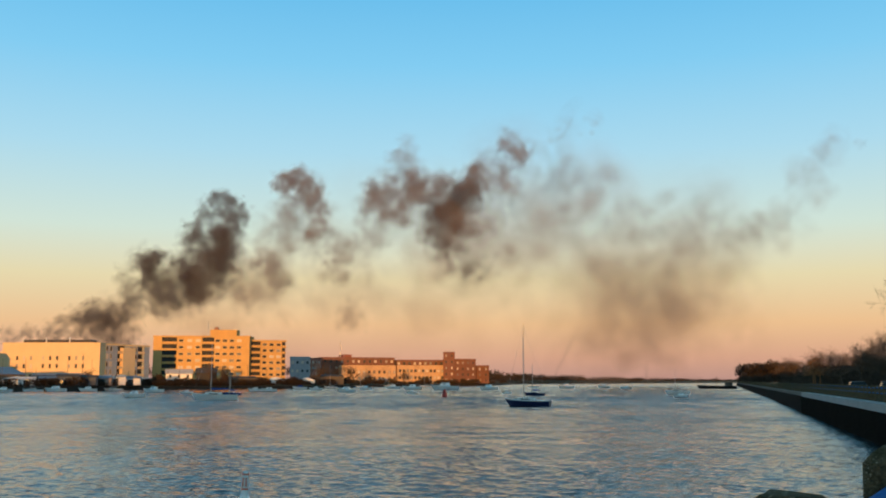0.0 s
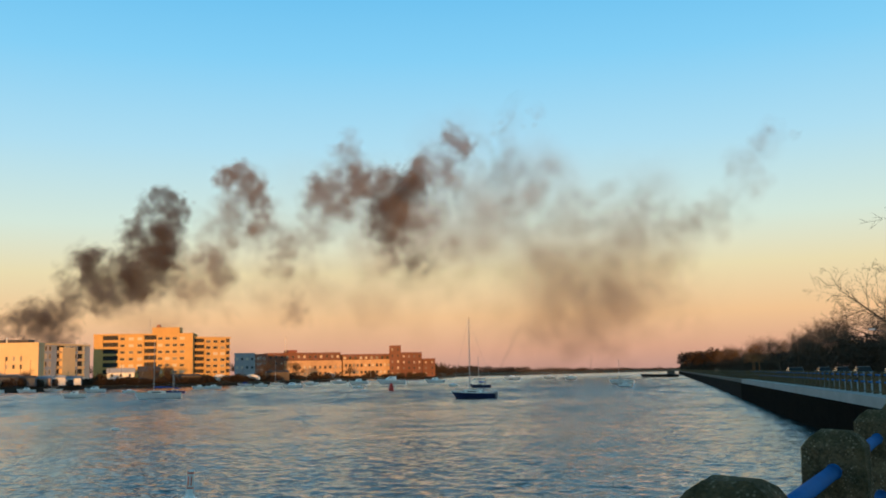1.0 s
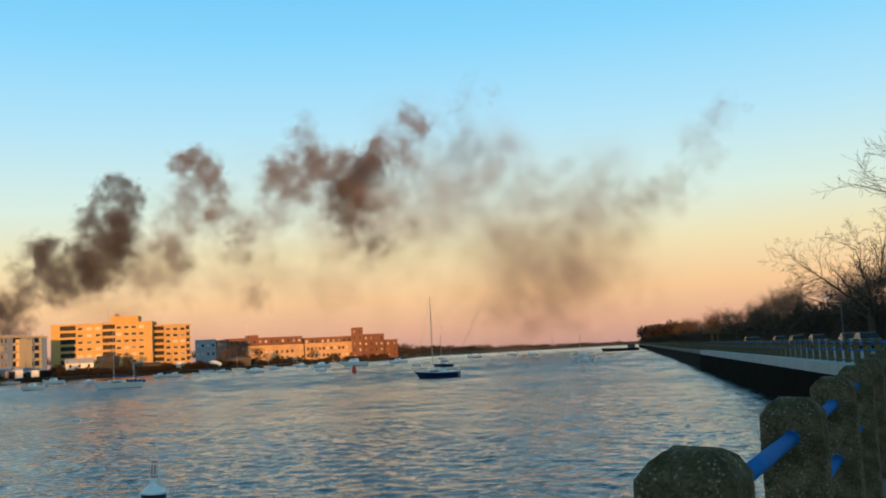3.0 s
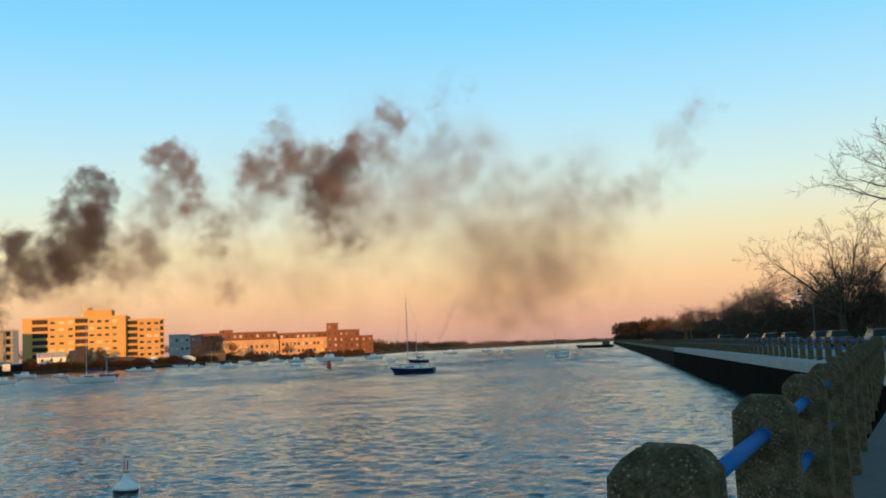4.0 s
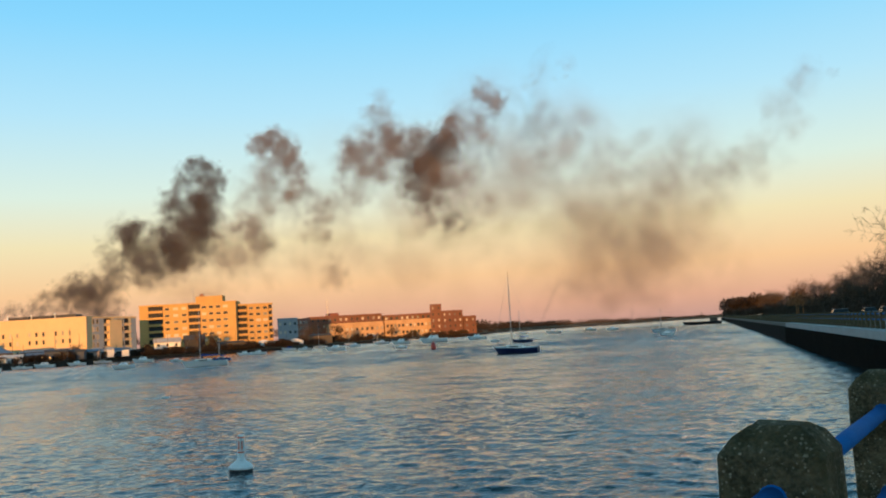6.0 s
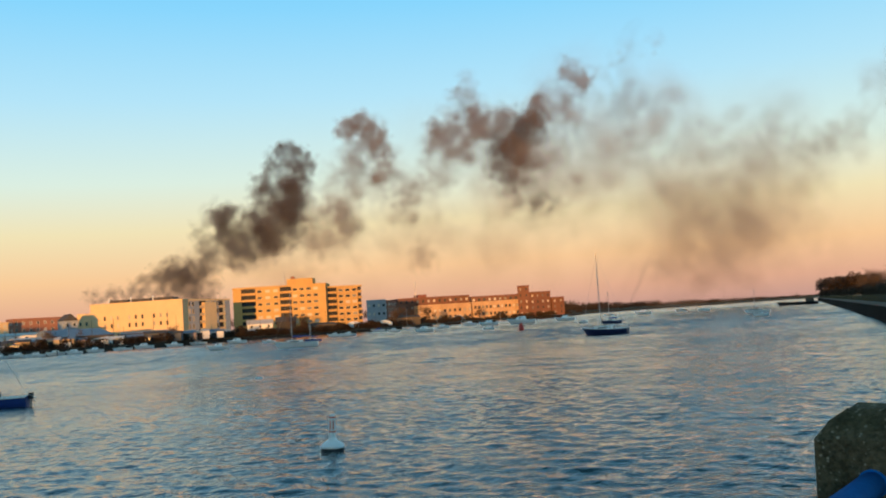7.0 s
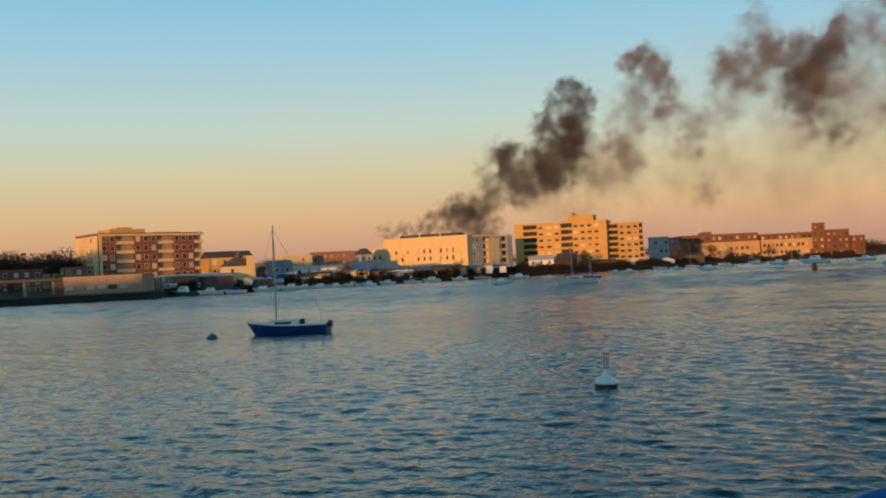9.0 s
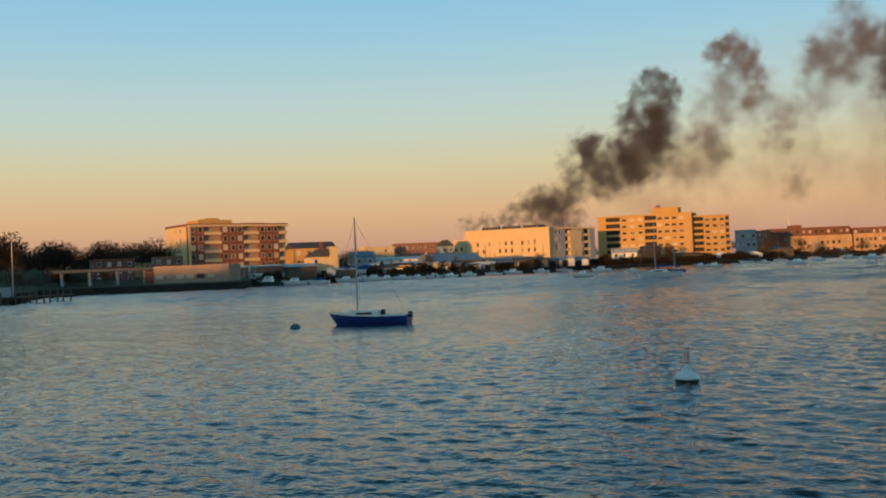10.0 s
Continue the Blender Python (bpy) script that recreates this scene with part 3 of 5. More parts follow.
def open_tree(seed, height, label, lean=0.0):
    """An old bare tree: short trunk, long sweeping limbs and fine twigs with gaps between."""
    rng = random.Random(seed)
    tv, tf, cv, cf = [], [], [], []

    def limb(p, d, length, r, level):
        steps = (3, 7, 6, 5, 3)[level]
        bend = Vector((rng.gauss(0, 0.09), rng.gauss(0, 0.09), 0.05 if level < 3 else 0.0))
        for k in range(steps):
            d2 = (d + bend + Vector((rng.gauss(0, 0.12), rng.gauss(0, 0.12), rng.gauss(0, 0.1)))).normalized()
            q = p + d2 * length / steps
            r0, r1 = r * (1 - 0.8 * k / steps), r * (1 - 0.8 * (k + 1) / steps)
            tube(cv, cf, p, q, max(r0, 0.012), max(r1, 0.01), 5 if level < 3 else 3)
            p, d = q, d2
            if level < 4 and k >= 1:
                for _ in range(2 if rng.random() < 0.55 or k == steps - 1 else 1):
                    side = d.cross(Vector((rng.gauss(0, 1), rng.gauss(0, 1), rng.gauss(0, 1)))).normalized()
                    limb(p, (d * 0.72 + side * rng.uniform(0.45, 0.85)).normalized(), length * rng.uniform(0.34, 0.58) * (1.1 - 0.4 * k / steps), r1 * rng.uniform(0.5, 0.75), level + 1)

    top = Vector((lean * 0.2, 0, height * 0.26))
    tube(tv, tf, Vector((0, 0, -0.3)), Vector((0, 0, height * 0.1)), height * 0.036, height * 0.027, 10)
    tube(tv, tf, Vector((0, 0, height * 0.1)), top, height * 0.027, height * 0.024, 10)
    for k in range(7):
        a = 2 * math.pi * (k + rng.uniform(-0.3, 0.3)) / 6
        up = rng.uniform(0.35, 1.1) if k < 6 else 3.0
        limb(top * rng.uniform(0.75, 1.0), Vector((math.cos(a) + lean, math.sin(a), up)).normalized(), height * rng.uniform(0.52, 0.68), height * rng.uniform(0.011, 0.016), 1)
    reach = max(v.z for v in cv)
    for v in cv + tv:
        v *= height / reach
    ob = thing("bare_tree", Matrix.Identity(4), label, "tree", "bare park trees")
    raw("trunk", tv, tf, M["bark"], ob)
    raw("crown", cv, cf, M["bark"], ob)
    return ob


open_tree(4, 15.6, "old bare tree with long sweeping limbs beside the road").matrix_basis = Matrix.Translation(uv(118, 27, 2.6))
open_tree(9, 19.0, "tall bare tree with gnarled limbs near the promenade").matrix_basis = Matrix.Translation(uv(64, 23.5, 2.6))
LABEL = "bare leafless park tree with spreading brown branches"
kinds = [bare_tree(3, 15, 0.6, LABEL), bare_tree(8, 17, 0.55, LABEL), bare_tree(21, 13, 0.65, LABEL)]
rng = random.Random(5)
spots = [(146, 31, 12), (181, 27, 12.5), (108, 41, 13), (92, 44, 14), (84, 36, 14), (132, 36, 11.5), (160, 34, 11), (170, 25, 10), (200, 35, 12),
         (215, 26, 11), (236, 30, 11.5), (255, 27, 10), (280, 36, 12), (312, 28, 11), (345, 35, 12), (380, 27, 11), (420, 36, 12), (470, 30, 13), (530, 33, 13), (600, 28, 13), (640, 32, 14)]
for k, (u, v, h) in enumerate(spots):
    src = kinds[k % 3]
    base = (15, 17, 13)[k % 3]
    m = Matrix.Translation(uv(u, v, 2.85)) @ Matrix.Rotation(rng.uniform(0, 6.28), 4, "Z")
    if k < 3:
        src.matrix_basis = m
        src.scale = (h / base,) * 3
    else:
        t = copy_thing(src, m)
        t.scale = (h / base,) * 3


def wood(name, spots, label, seed, per=160, coarse=1.0, leaf="wood"):
    """Far woods: trunks and a haze of short bare twigs."""
    rng = random.Random(seed)
    verts, faces = [], []
    for x, y, z, h, w in spots:
        tube(verts, faces, Vector((x, y, z)), Vector((x, y, z + h * 0.6)), h * 0.02, h * 0.01, 3)
        for _ in range(per):
            a, e, r = rng.uniform(0, 6.283), rng.uniform(-0.5, 1), rng.random() ** 0.45
            c = Vector((x + math.cos(a) * math.sqrt(max(0, 1 - e * e * 0.9)) * r * w, y + math.sin(a) * math.sqrt(max(0, 1 - e * e * 0.9)) * r * w, z + h * 0.56 + e * r * h * 0.44))
            d = Vector((math.cos(a) + rng.gauss(0, 0.6), math.sin(a) + rng.gauss(0, 0.6), rng.uniform(0.1, 1.4))).normalized() * h * coarse * rng.uniform(0.02, 0.055)
            s = Vector((-d.y, d.x, rng.gauss(0, 0.3))).normalized() * h * coarse * rng.uniform(0.008, 0.022)
            n0 = len(verts)
            verts.extend((c - d - s, c - d + s, c + d))
            faces.append((n0, n0 + 1, n0 + 2))
    return tagged(raw(name, verts, faces, M[leaf]), label, "woodland", kind="stuff")


rng = random.Random(11)
spots = []
for k in range(150):
    u = 60 + (k / 150) ** 1.3 * 640
    p = uv(u, rng.uniform(42, 75), 2.8)
    spots.append((p.x, p.y, p.z, rng.uniform(6.5, 10), rng.uniform(4, 6.5)))
for k in range(230):
    p = uv(60 + 600 * rng.random() ** 1.6, rng.uniform(30, 46), 2.2)
    spots.append((p.x, p.y, p.z, rng.uniform(4, 7.5), rng.uniform(3.5, 5.5)))
for k in range(170):
    p = uv(58 + 560 * (k / 170) ** 1.5, rng.uniform(29, 36), 1.9)
    spots.append((p.x, p.y, p.z, rng.uniform(2.4, 3.4), rng.uniform(2.5, 4.5)))
wood("park_wood", spots, "dense brown leafless park woodland", 1, 620)
spots = []
for k in range(26):
    p = uv(rng.uniform(640, 860), rng.uniform(14, 50), 2.8)
    spots.append((p.x, p.y, p.z, rng.uniform(12, 15), rng.uniform(6, 9)))
for k in range(60):
    p = uv(rng.uniform(560, 860), rng.uniform(13, 40), 1.6)
    spots.append((p.x, p.y, p.z, rng.uniform(5, 8), rng.uniform(5, 8)))
wood("point_wood", spots, "rounded clump of bare trees at the river bend", 2, 420, 1.8)
# russet of dry leaves with the orange of the low sun put into it
spots = [tuple(uv(u, v, 3.0)) + (h, w) for u, v, h, w in ((300, 26, 8.5, 3.4), (292, 24, 7.0, 2.8), (310, 25, 7.5, 3.0))]
wood("russet_thicket", spots, "small trees with dry leaves, sunlight included in their russet colour", 12, 500, 1.2, "russet")
spots = []
for k in range(120):
    az = rng.uniform(-64, -38.5)
    p = polar(az, shore_at(az) + rng.uniform(95, 170), 5)
    spots.append((p.x, p.y, p.z, rng.uniform(11, 17), rng.uniform(5, 8)))
for k in range(60):
    az = rng.uniform(-60, -43)
    p = polar(az, shore_at(az) + rng.uniform(25, 50), 2)
    spots.append((p.x, p.y, p.z, rng.uniform(3, 6), rng.uniform(3, 5)))
for k in range(170):
    az = rng.uniform(-62, -33)
    p = polar(az, shore_at(az) + rng.uniform(120, 420), 5)
    spots.append((p.x, p.y, p.z, rng.uniform(7, 12) * (1.5 if az < -40 else 0.8), rng.uniform(5, 8)))
for k in range(70):
    az = rng.uniform(-35, -4)
    p = polar(az, shore_at(az) + rng.uniform(180, 400), 5)
    spots.append((p.x, p.y, p.z, rng.uniform(8, 14), rng.uniform(4, 7)))
wood("town_wood", spots, "bare trees rising behind the riverside buildings", 3, 700, 0.95)
spots = []
for k in range(360):
    az = -35.4 + 39 * rng.random()
    p = polar(az, shore_at(az) + rng.uniform(1.5, 9), 0.9)
    spots.append((p.x, p.y, p.z, rng.uniform(2.2, 4.6) * (1.0 if rng.random() < 0.85 else 1.5), rng.uniform(2, 4.5)))
wood("bank_scrub", spots, "dark scrub and brush along the quay foot", 6, 260, 3.4)
spots = []
for k in range(260):
    az = rng.uniform(2, 18)
    p = polar(az, shore_at(az) + rng.uniform(4, 160), 1)
    hh = 15 - 0.6 * (az - 2) if az < 12 else 9
    spots.append((p.x, p.y, p.z, rng.uniform(0.6, 1.05) * hh, rng.uniform(8, 14)))
wood("distant_wood", spots, "low hazy line of distant woods along the river", 4, 150, 2.4)


# ---------------------------------------------------------------- buildings
def window_frame(w, h):
    """One mitred frame, proud of the wall."""
    bm = bmesh.new()
    rings = []
    for x, z0, z1, y in ((w / 2 + 0.12, -0.12, h + 0.12, 0.05), (w / 2 + 0.12, -0.12, h + 0.12, -0.1), (w / 2, 0, h, -0.1), (w / 2, 0, h, 0.05)):
        rings.append([bm.verts.new(p) for p in ((-x, y, z0), (x, y, z0), (x, y, z1), (-x, y, z1))])
    for lo, hi in zip(rings, rings[1:]):
        for k in range(4):
            bm.faces.new((lo[k], lo[(k + 1) % 4], hi[(k + 1) % 4], hi[k]))
    return bm


def window_row(root, m, xs, zs, w, h, frame_mat):
    src = None
    for z in zs:
        for x in xs:
            at = m @ Matrix.Translation((x, 0, z))
            if src is None:
                src = part("window", window_frame(w, h), frame_mat, root)
                pane = part("pane", boxed(-w / 2, w / 2, -0.03, 0.04, 0, h), M["glass"], src)
                src.matrix_basis = at
            else:
                alike("pane", pane, alike("window", src, root, at), Matrix.Identity(4))


def block(name, label, category, a, b, depth, z0, z1, wall, segs=None, floors=4, win=(1.3, 1.5), every=3.2, trim=None, side=True, parapet=0.9, rows=None, recess=None):
    """A flat-roofed building. segs: shares of the front, 'w' wall with windows, 'b' recessed balconies, 's' solid."""
    m, width = front(a, b, z0)
    root = thing(name, m, label, category)
    trim = trim or M["white"]
    h = z1 - z0
    part("body", boxed(0, width, 1.5, depth, 0, h), wall, root)
    bm = boxed(-0.2, width + 0.2, -0.15, depth + 0.2, h, h + 0.25)
    for x0, x1, y0, y1 in ((-0.2, width + 0.2, -0.15, 0.2), (-0.2, width + 0.2, depth - 0.1, depth + 0.2), (-0.2, 0.15, 0.2, depth - 0.1), (width - 0.15, width + 0.2, 0.2, depth - 0.1)):
        box(bm, x0, x1, y0, y1, h + 0.25, h + parapet)
    part("roof", bm, trim if parapet < 0.85 else wall, root)
    segs = segs or [(1, "w")]
    total, x = sum(s for s, _ in segs), 0.0
    step = h / floors
    zs = [h * r for r in rows] if rows else [step * k + step * 0.32 for k in range(floors)]
    balcony = None
    for share, sort in segs:
        x1 = x + share / total * width
        if sort in "ws":
            part("wall", boxed(x, x1, 0, 1.5, 0, h), wall, root)
        if sort == "w":
            n = max(1, round((x1 - x) / every))
            window_row(root, Matrix.Identity(4), [x + (x1 - x) * (k + 0.5) / n for k in range(n)], zs, *win, trim)
        if sort == "b":
            # the recess's shade is put into the colour of its back wall
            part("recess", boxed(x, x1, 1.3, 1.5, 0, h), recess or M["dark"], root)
            for k in range(floors):
                at = Matrix.Translation((x, 0, step * k))
                bm = boxed(0.05, x1 - x - 0.05, -0.3, 1.3, 0, 0.22)
                box(bm, 0.05, x1 - x - 0.05, -0.3, -0.15, 0.22, 1.25)
                balcony = part("balcony", bm, trim if wall is not M["brick_tan"] else wall, root)
                balcony.matrix_basis = at
        x = x1
    if side:
        n = max(1, round(depth / 4.5))
        window_row(root, Matrix.Rotation(radians(-90), 4, "Z"), [-depth * (k + 0.5) / n for k in range(n)], zs, *win, trim)
        window_row(root, Matrix.Translation((width, 0, 0)) @ Matrix.Rotation(radians(90), 4, "Z"), [depth * (k + 0.5) / n for k in range(n)], zs, *win, trim)
    return root, width, h


def top_box(root, x0, x1, y0, y1, z0, z1, material, name="penthouse"):
    return part(name, boxed(x0, x1, y0, y1, z0, z1, bevel=0.08), material, root)


def gabled(name, label, a, b, depth, z0, wall_h, roof_h, wall, roof, category="house", along=True, win=True):
    m, width = front(a, b, z0)
    root = thing(name, m, label, category)
    bm = boxed(0, width, 0, depth, 0, wall_h)
    part("wall", bm, wall, root)
    bm = bmesh.new()
    o = 0.4
    if along:
        pts = [(-o, -o, wall_h), (width + o, -o, wall_h), (width + o, depth + o, wall_h), (-o, depth + o, wall_h), (-o, depth / 2, wall_h + roof_h), (width + o, depth / 2, wall_h + roof_h)]
        fs = [(0, 1, 5, 4), (2, 3, 4, 5), (1, 2, 5), (3, 0, 4), (3, 2, 1, 0)]
    else:
        pts = [(-o, -o, wall_h), (width + o, -o, wall_h), (width + o, depth + o, wall_h), (-o, depth + o, wall_h), (width / 2, -o, wall_h + roof_h), (width / 2, depth + o, wall_h + roof_h)]
        fs = [(0, 1, 4), (2, 3, 5), (1, 2, 5, 4), (3, 0, 4, 5), (3, 2, 1, 0)]
    v = [bm.verts.new(p) for p in pts]
    for f in fs:
        bm.faces.new([v[k] for k in f])
    part("roof", bm, roof, root)
    if win:
        n = max(1, round(width / 4))
        rows = max(1, round(wall_h / 3.2))
        window_row(root, Matrix.Translation((0, 0, 0)), [width * (k + 0.5) / n for k in range(n)], [wall_h / rows * (k + 0.3) for k in range(rows)], 1.1, 1.4, M["white"])
    return root, width


# six-storey brick flats with white balconies
# recesses take a pink tone for the shaded cream behind the balconies
root, w, h = block("apartment_house", "six-storey red brick flats with white balconies and cream end wall", "building",
                   polar(-38.98, 400), polar(-33.6, 418), 24, 2.6, 24.2, M["brick_red"],
                   [(26, "w"), (30, "b"), (40, "w"), (28, "b"), (37, "w"), (16, "b")], 6, (1.6, 1.9), 2.9, M["stucco"], side=False, recess=M["pinkwall"])
part("end_wall", boxed(-0.3, 0, 2.2, 24, 0, h), M["stucco"], root, "cream rendered end wall")
part("corner_pier", boxed(-0.4, 0.6, -0.35, 0, 0, h + 0.4), M["stucco"], root, "cream corner pier")
part("cornice", boxed(-0.5, w + 0.5, -0.45, 0.3, h - 0.3, h + 0.5), M["stucco"], root)
top_box(root, w * 0.13, w * 0.47, 4, 16, h, h + 2.6, M["brick_tan"])
top_box(root, w * 0.22, w * 0.36, 6, 12, h + 2.6, h + 3.4, M["brick_tan"])
top_box(root, w * 0.60, w * 0.84, 6, 14, h, h + 1.5, M["brick_tan"])
window_row(root, Matrix.Translation((-0.3, 0, 0)) @ Matrix.Rotation(radians(-90), 4, "Z"), [-8.0, -14.0], [3.6 * k + 1.2 for k in range(6)], 1.1, 1.4, M["white"])

# cream four-storey block
a, b = polar(-23.55, 492), polar(-18.75, 474)
root, w, h = block("cream_block", "cream rendered four-storey block with small dark windows", "building", a, b, 30, 2.6, 20.5, M["stucco"],
                   [(9, "s"), (16, "w"), (4, "s"), (16, "w"), (4, "s"), (16, "w"), (10, "s")], 5, (1.0, 1.9), 2.9, M["stucco"], side=False, parapet=0.8, rows=(0.14, 0.40, 0.60))
for k in range(3):
    x = w * (0.2 + 0.24 * k)
    top_box(root, x, x + w * 0.21, 1, 8, h + 0.3, h + 2.1, M["roof"], "roof_screen")
    part("vent_pipe", rodded((x, 0.6, h), (x, 0.6, h + 3.0), 0.25), M["white"], root)
ex = root
m, _ = front(polar(-24.3, 498), polar(-23.55, 492), 2.6)
top_box(ex, -7.2, -0.05, 1, 26, 0, h * 0.82, M["stucco"], "low_wing")
window_row(ex, Matrix.Translation((0, 0.95, 0)), [-5.5, -2.5], [h * 0.25, h * 0.5], 1.0, 1.8, M["stucco"])
# right face of the cream block; its shade is put into the grey wall
root, w2, h2 = block("grey_wing", "glazed right wing of the cream block, painted grey for shade, with tall windows", "building", polar(-18.7, 478), polar(-16.2, 505), 24, 2.6, 20.3, M["greywall"],
                     [(10, "w"), (4, "s"), (8, "b"), (10, "w"), (6, "b"), (5, "s")], 5, (1.2, 2.0), 2.6, M["stucco"], side=False, parapet=0.8)
top_box(root, w2 * 0.42, w2 * 0.68, -0.5, 6, 3, h2 - 0.8, M["stucco"], "bay")

# seven-storey tan brick slab
a, b = polar(-16.02, 548), polar(-10.86, 540)
# pale stucco window frames stand in for glints on the glass
root, w, h = block("tan_apartment_slab", "seven-storey tan brick apartment slab with balcony recesses painted dark for shade", "building", a, b, 20, 2.5, 27.0, M["brick_tan"],
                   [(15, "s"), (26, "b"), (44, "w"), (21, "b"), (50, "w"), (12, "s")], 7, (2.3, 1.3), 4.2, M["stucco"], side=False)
top_box(root, w * 0.58, w * 0.86, 2, 14, h, h + 4.2, M["brick_tan"])
top_box(root, w * 0.62, w * 0.66, 3, 6, h + 4.2, h + 5.6, M["brick_dim"], "chimney")
part("aerial", rodded((w * 0.55, 5, h), (w * 0.55, 5, h + 9), 0.12), M["alu"], root)
# the wing's window frames are pale for the same painted glints
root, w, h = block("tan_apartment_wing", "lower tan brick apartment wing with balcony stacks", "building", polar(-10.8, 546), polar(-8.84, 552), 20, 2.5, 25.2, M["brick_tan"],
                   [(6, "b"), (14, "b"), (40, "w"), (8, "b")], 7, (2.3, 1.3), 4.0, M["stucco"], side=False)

# old brick mills further along the bank
root, w, h = block("brick_mill", "long low red brick mill with flat roof", "building", polar(-6.8, 800), polar(-2.75, 815), 30, 2.0, 22.0, M["millred"], [(1, "w")], 4, (1.8, 2.0), 4.5, M["brick_dim"])
top_box(root, w * 0.3, w * 0.42, 5, 20, h, h + 3.2, M["brick_red"])
part("mast", rodded((w * 0.27, 6, h), (w * 0.27, 6, h + 14), 0.2), M["alu"], root)
part("lower_front", boxed(w * 0.22, w * 0.98, -8, -0.2, 0, h * 0.72), M["mill"], root, "pale lower front range")
window_row(root, Matrix.Translation((0, -8, 0)), [w * (0.26 + 0.07 * k) for k in range(11)], [3, 8], 1.8, 2.2, M["brick_dim"])
root, w, h = block("pale_mill", "long pale brick mill range with dark roofline", "building", polar(-2.65, 812), polar(0.05, 818), 26, 2.0, 20.2, M["millred"], [(1, "w")], 4, (1.8, 2.0), 4.2, M["roof"])
part("lower_front", boxed(0, w, -6, -0.2, 0, h * 0.8), M["mill"], root, "pale rendered front")
window_row(root, Matrix.Translation((0, -6, 0)), [w * (0.06 + 0.08 * k) for k in range(12)], [3.5, 9], 1.8, 2.2, M["brick_dim"])
root, w, h = block("brick_tower", "square red brick mill tower", "building", polar(0.02, 806), polar(0.66, 806), 9, 2.0, 26.5, M["millred"], [(1, "w")], 5, (1.2, 2.0), 4.0, M["brick_red"])
root, w, h = block("brick_annex", "dark red brick mill annex beside the tower", "building", polar(0.68, 812), polar(1.85, 820), 24, 2.0, 21.0, M["millred"], [(1, "w")], 4, (1.4, 1.8), 4.5, M["brick_red"])
block("low_annex", "low dark brick shed at the end of the mill", "building", polar(1.9, 830), polar(2.6, 835), 20, 2.0, 16.0, M["millred"], [(1, "w")], 3, (1.4, 1.8), 5.0, M["brick_dim"])
block("grey_shop", "grey three-storey house beside the tan flats", "building", polar(-8.6, 640), polar(-7.5, 640), 14, 2.5, 18.5, M["greywall"], [(1, "w")], 3, (1.4, 1.6), 3.5, M["greywall"])
for k, (a0, a1, d, top) in enumerate(((-7.4, -6.9, 700, 19), (-12.5, -9.6, 760, 24), (-29.3, -27.6, 620, 17.5), (-27.4, -24.6, 640, 19.5), (-24.0, -22.2, 700, 20.0))):
    block("town_house_row", "row of brick town houses with flat roofs", "building", polar(a0, d), polar(a1, d + 8), 16, 3.0, top, M["brick_dim"] if k != 2 else M["stucco"], [(1, "w")], 4, (1.3, 1.6), 4.0)

# houses and sheds along the left bank
root, w = gabled("hipped_house", "large ochre house with a dark hipped roof", polar(-33.3, 390), polar(-30.9, 394), 14, 3.0, 10.6, 2.6, M["brick_tan"], M["roof"])
root, w = gabled("gabled_house", "cream gabled house with tall chimney", polar(-32.3, 374), polar(-30.75, 377), 10, 3.0, 6.8, 3.4, M["stucco"], M["roof"], along=False)
part("tower", boxed(w * 0.66, w * 0.95, -0.6, 4, 0, 10.6), M["stucco"], root)
part("chimney", boxed(w * 0.42, w * 0.50, 3, 4.2, 8, 12.4), M["brick_red"], root)
gabled("blue_house", "small grey-blue house behind the boatyard", polar(-29.9, 410), polar(-28.7, 412), 10, 3.0, 6.5, 2.5, M["greywall"], M["roofblue"])
root, w = gabled("boat_shed", "long boat shed with pale metal roof", polar(-28.6, 418), polar(-24.9, 424), 22, 2.6, 5.6, 1.2, M["white"], M["roofpale"], "shed")
root, w = gabled("boathouse", "dark timber boathouse with blue-grey metal roof", polar(-25.2, 410), polar(-22.4, 424), 20, 2.0, 4.6, 3.0, M["timber"], M["roofblue"], "boathouse")
gabled("cupola_house", "small house with a dark pyramid cupola", polar(-24.9, 470), polar(-24.2, 472), 8, 3.0, 11.0, 3.0, M["greywall"], M["roof"], along=False)
root, w = gabled("yard_shed", "low open yard shed with pale roof edge", polar(-31.6, 372), polar(-29.8, 376), 10, 2.0, 2.6, 0.8, M["timber"], M["roofpale"], "shed", win=False)
gabled("white_shed", "white shed with low gable below the flats", polar(-15.3, 510), polar(-13.9, 510), 8, 2.0, 5.6, 2.3, M["white"], M["roofpale"], "shed")
gabled("dome_shed", "dark round-roofed shed below the flats", polar(-13.7, 512), polar(-12.6, 512), 8, 2.0, 6.0, 2.6, M["dark"], M["roof"], "shed", win=False)
root, w = gabled("club_house", "low waterside club house with long grey roof", polar(-22.0, 470), polar(-19.2, 470), 12, 2.2, 4.0, 1.4, M["stucco"], M["greywall"], "club house")
root, w, h = block("pink_warehouse", "low pink-lit rendered warehouse on the quay", "warehouse", polar(-40.9, 338), polar(-36.9, 331), 16, 2.2, 7.2, M["pinkwall"], [(5, "w"), (1, "s")], 1, (2.6, 1.3), 3.6, M["brick_dim"], side=False)
part("brick_end", boxed(-3, -0.05, 0, 14, 0, h * 0.9), M["brick_red"], root)
block("low_store", "low brown brick store beside the quay", "warehouse", polar(-35.3, 362), polar(-32.2, 372), 14, 2.2, 7.0, M["brick_dim"], [(1, "s")], 2, parapet=0.6)
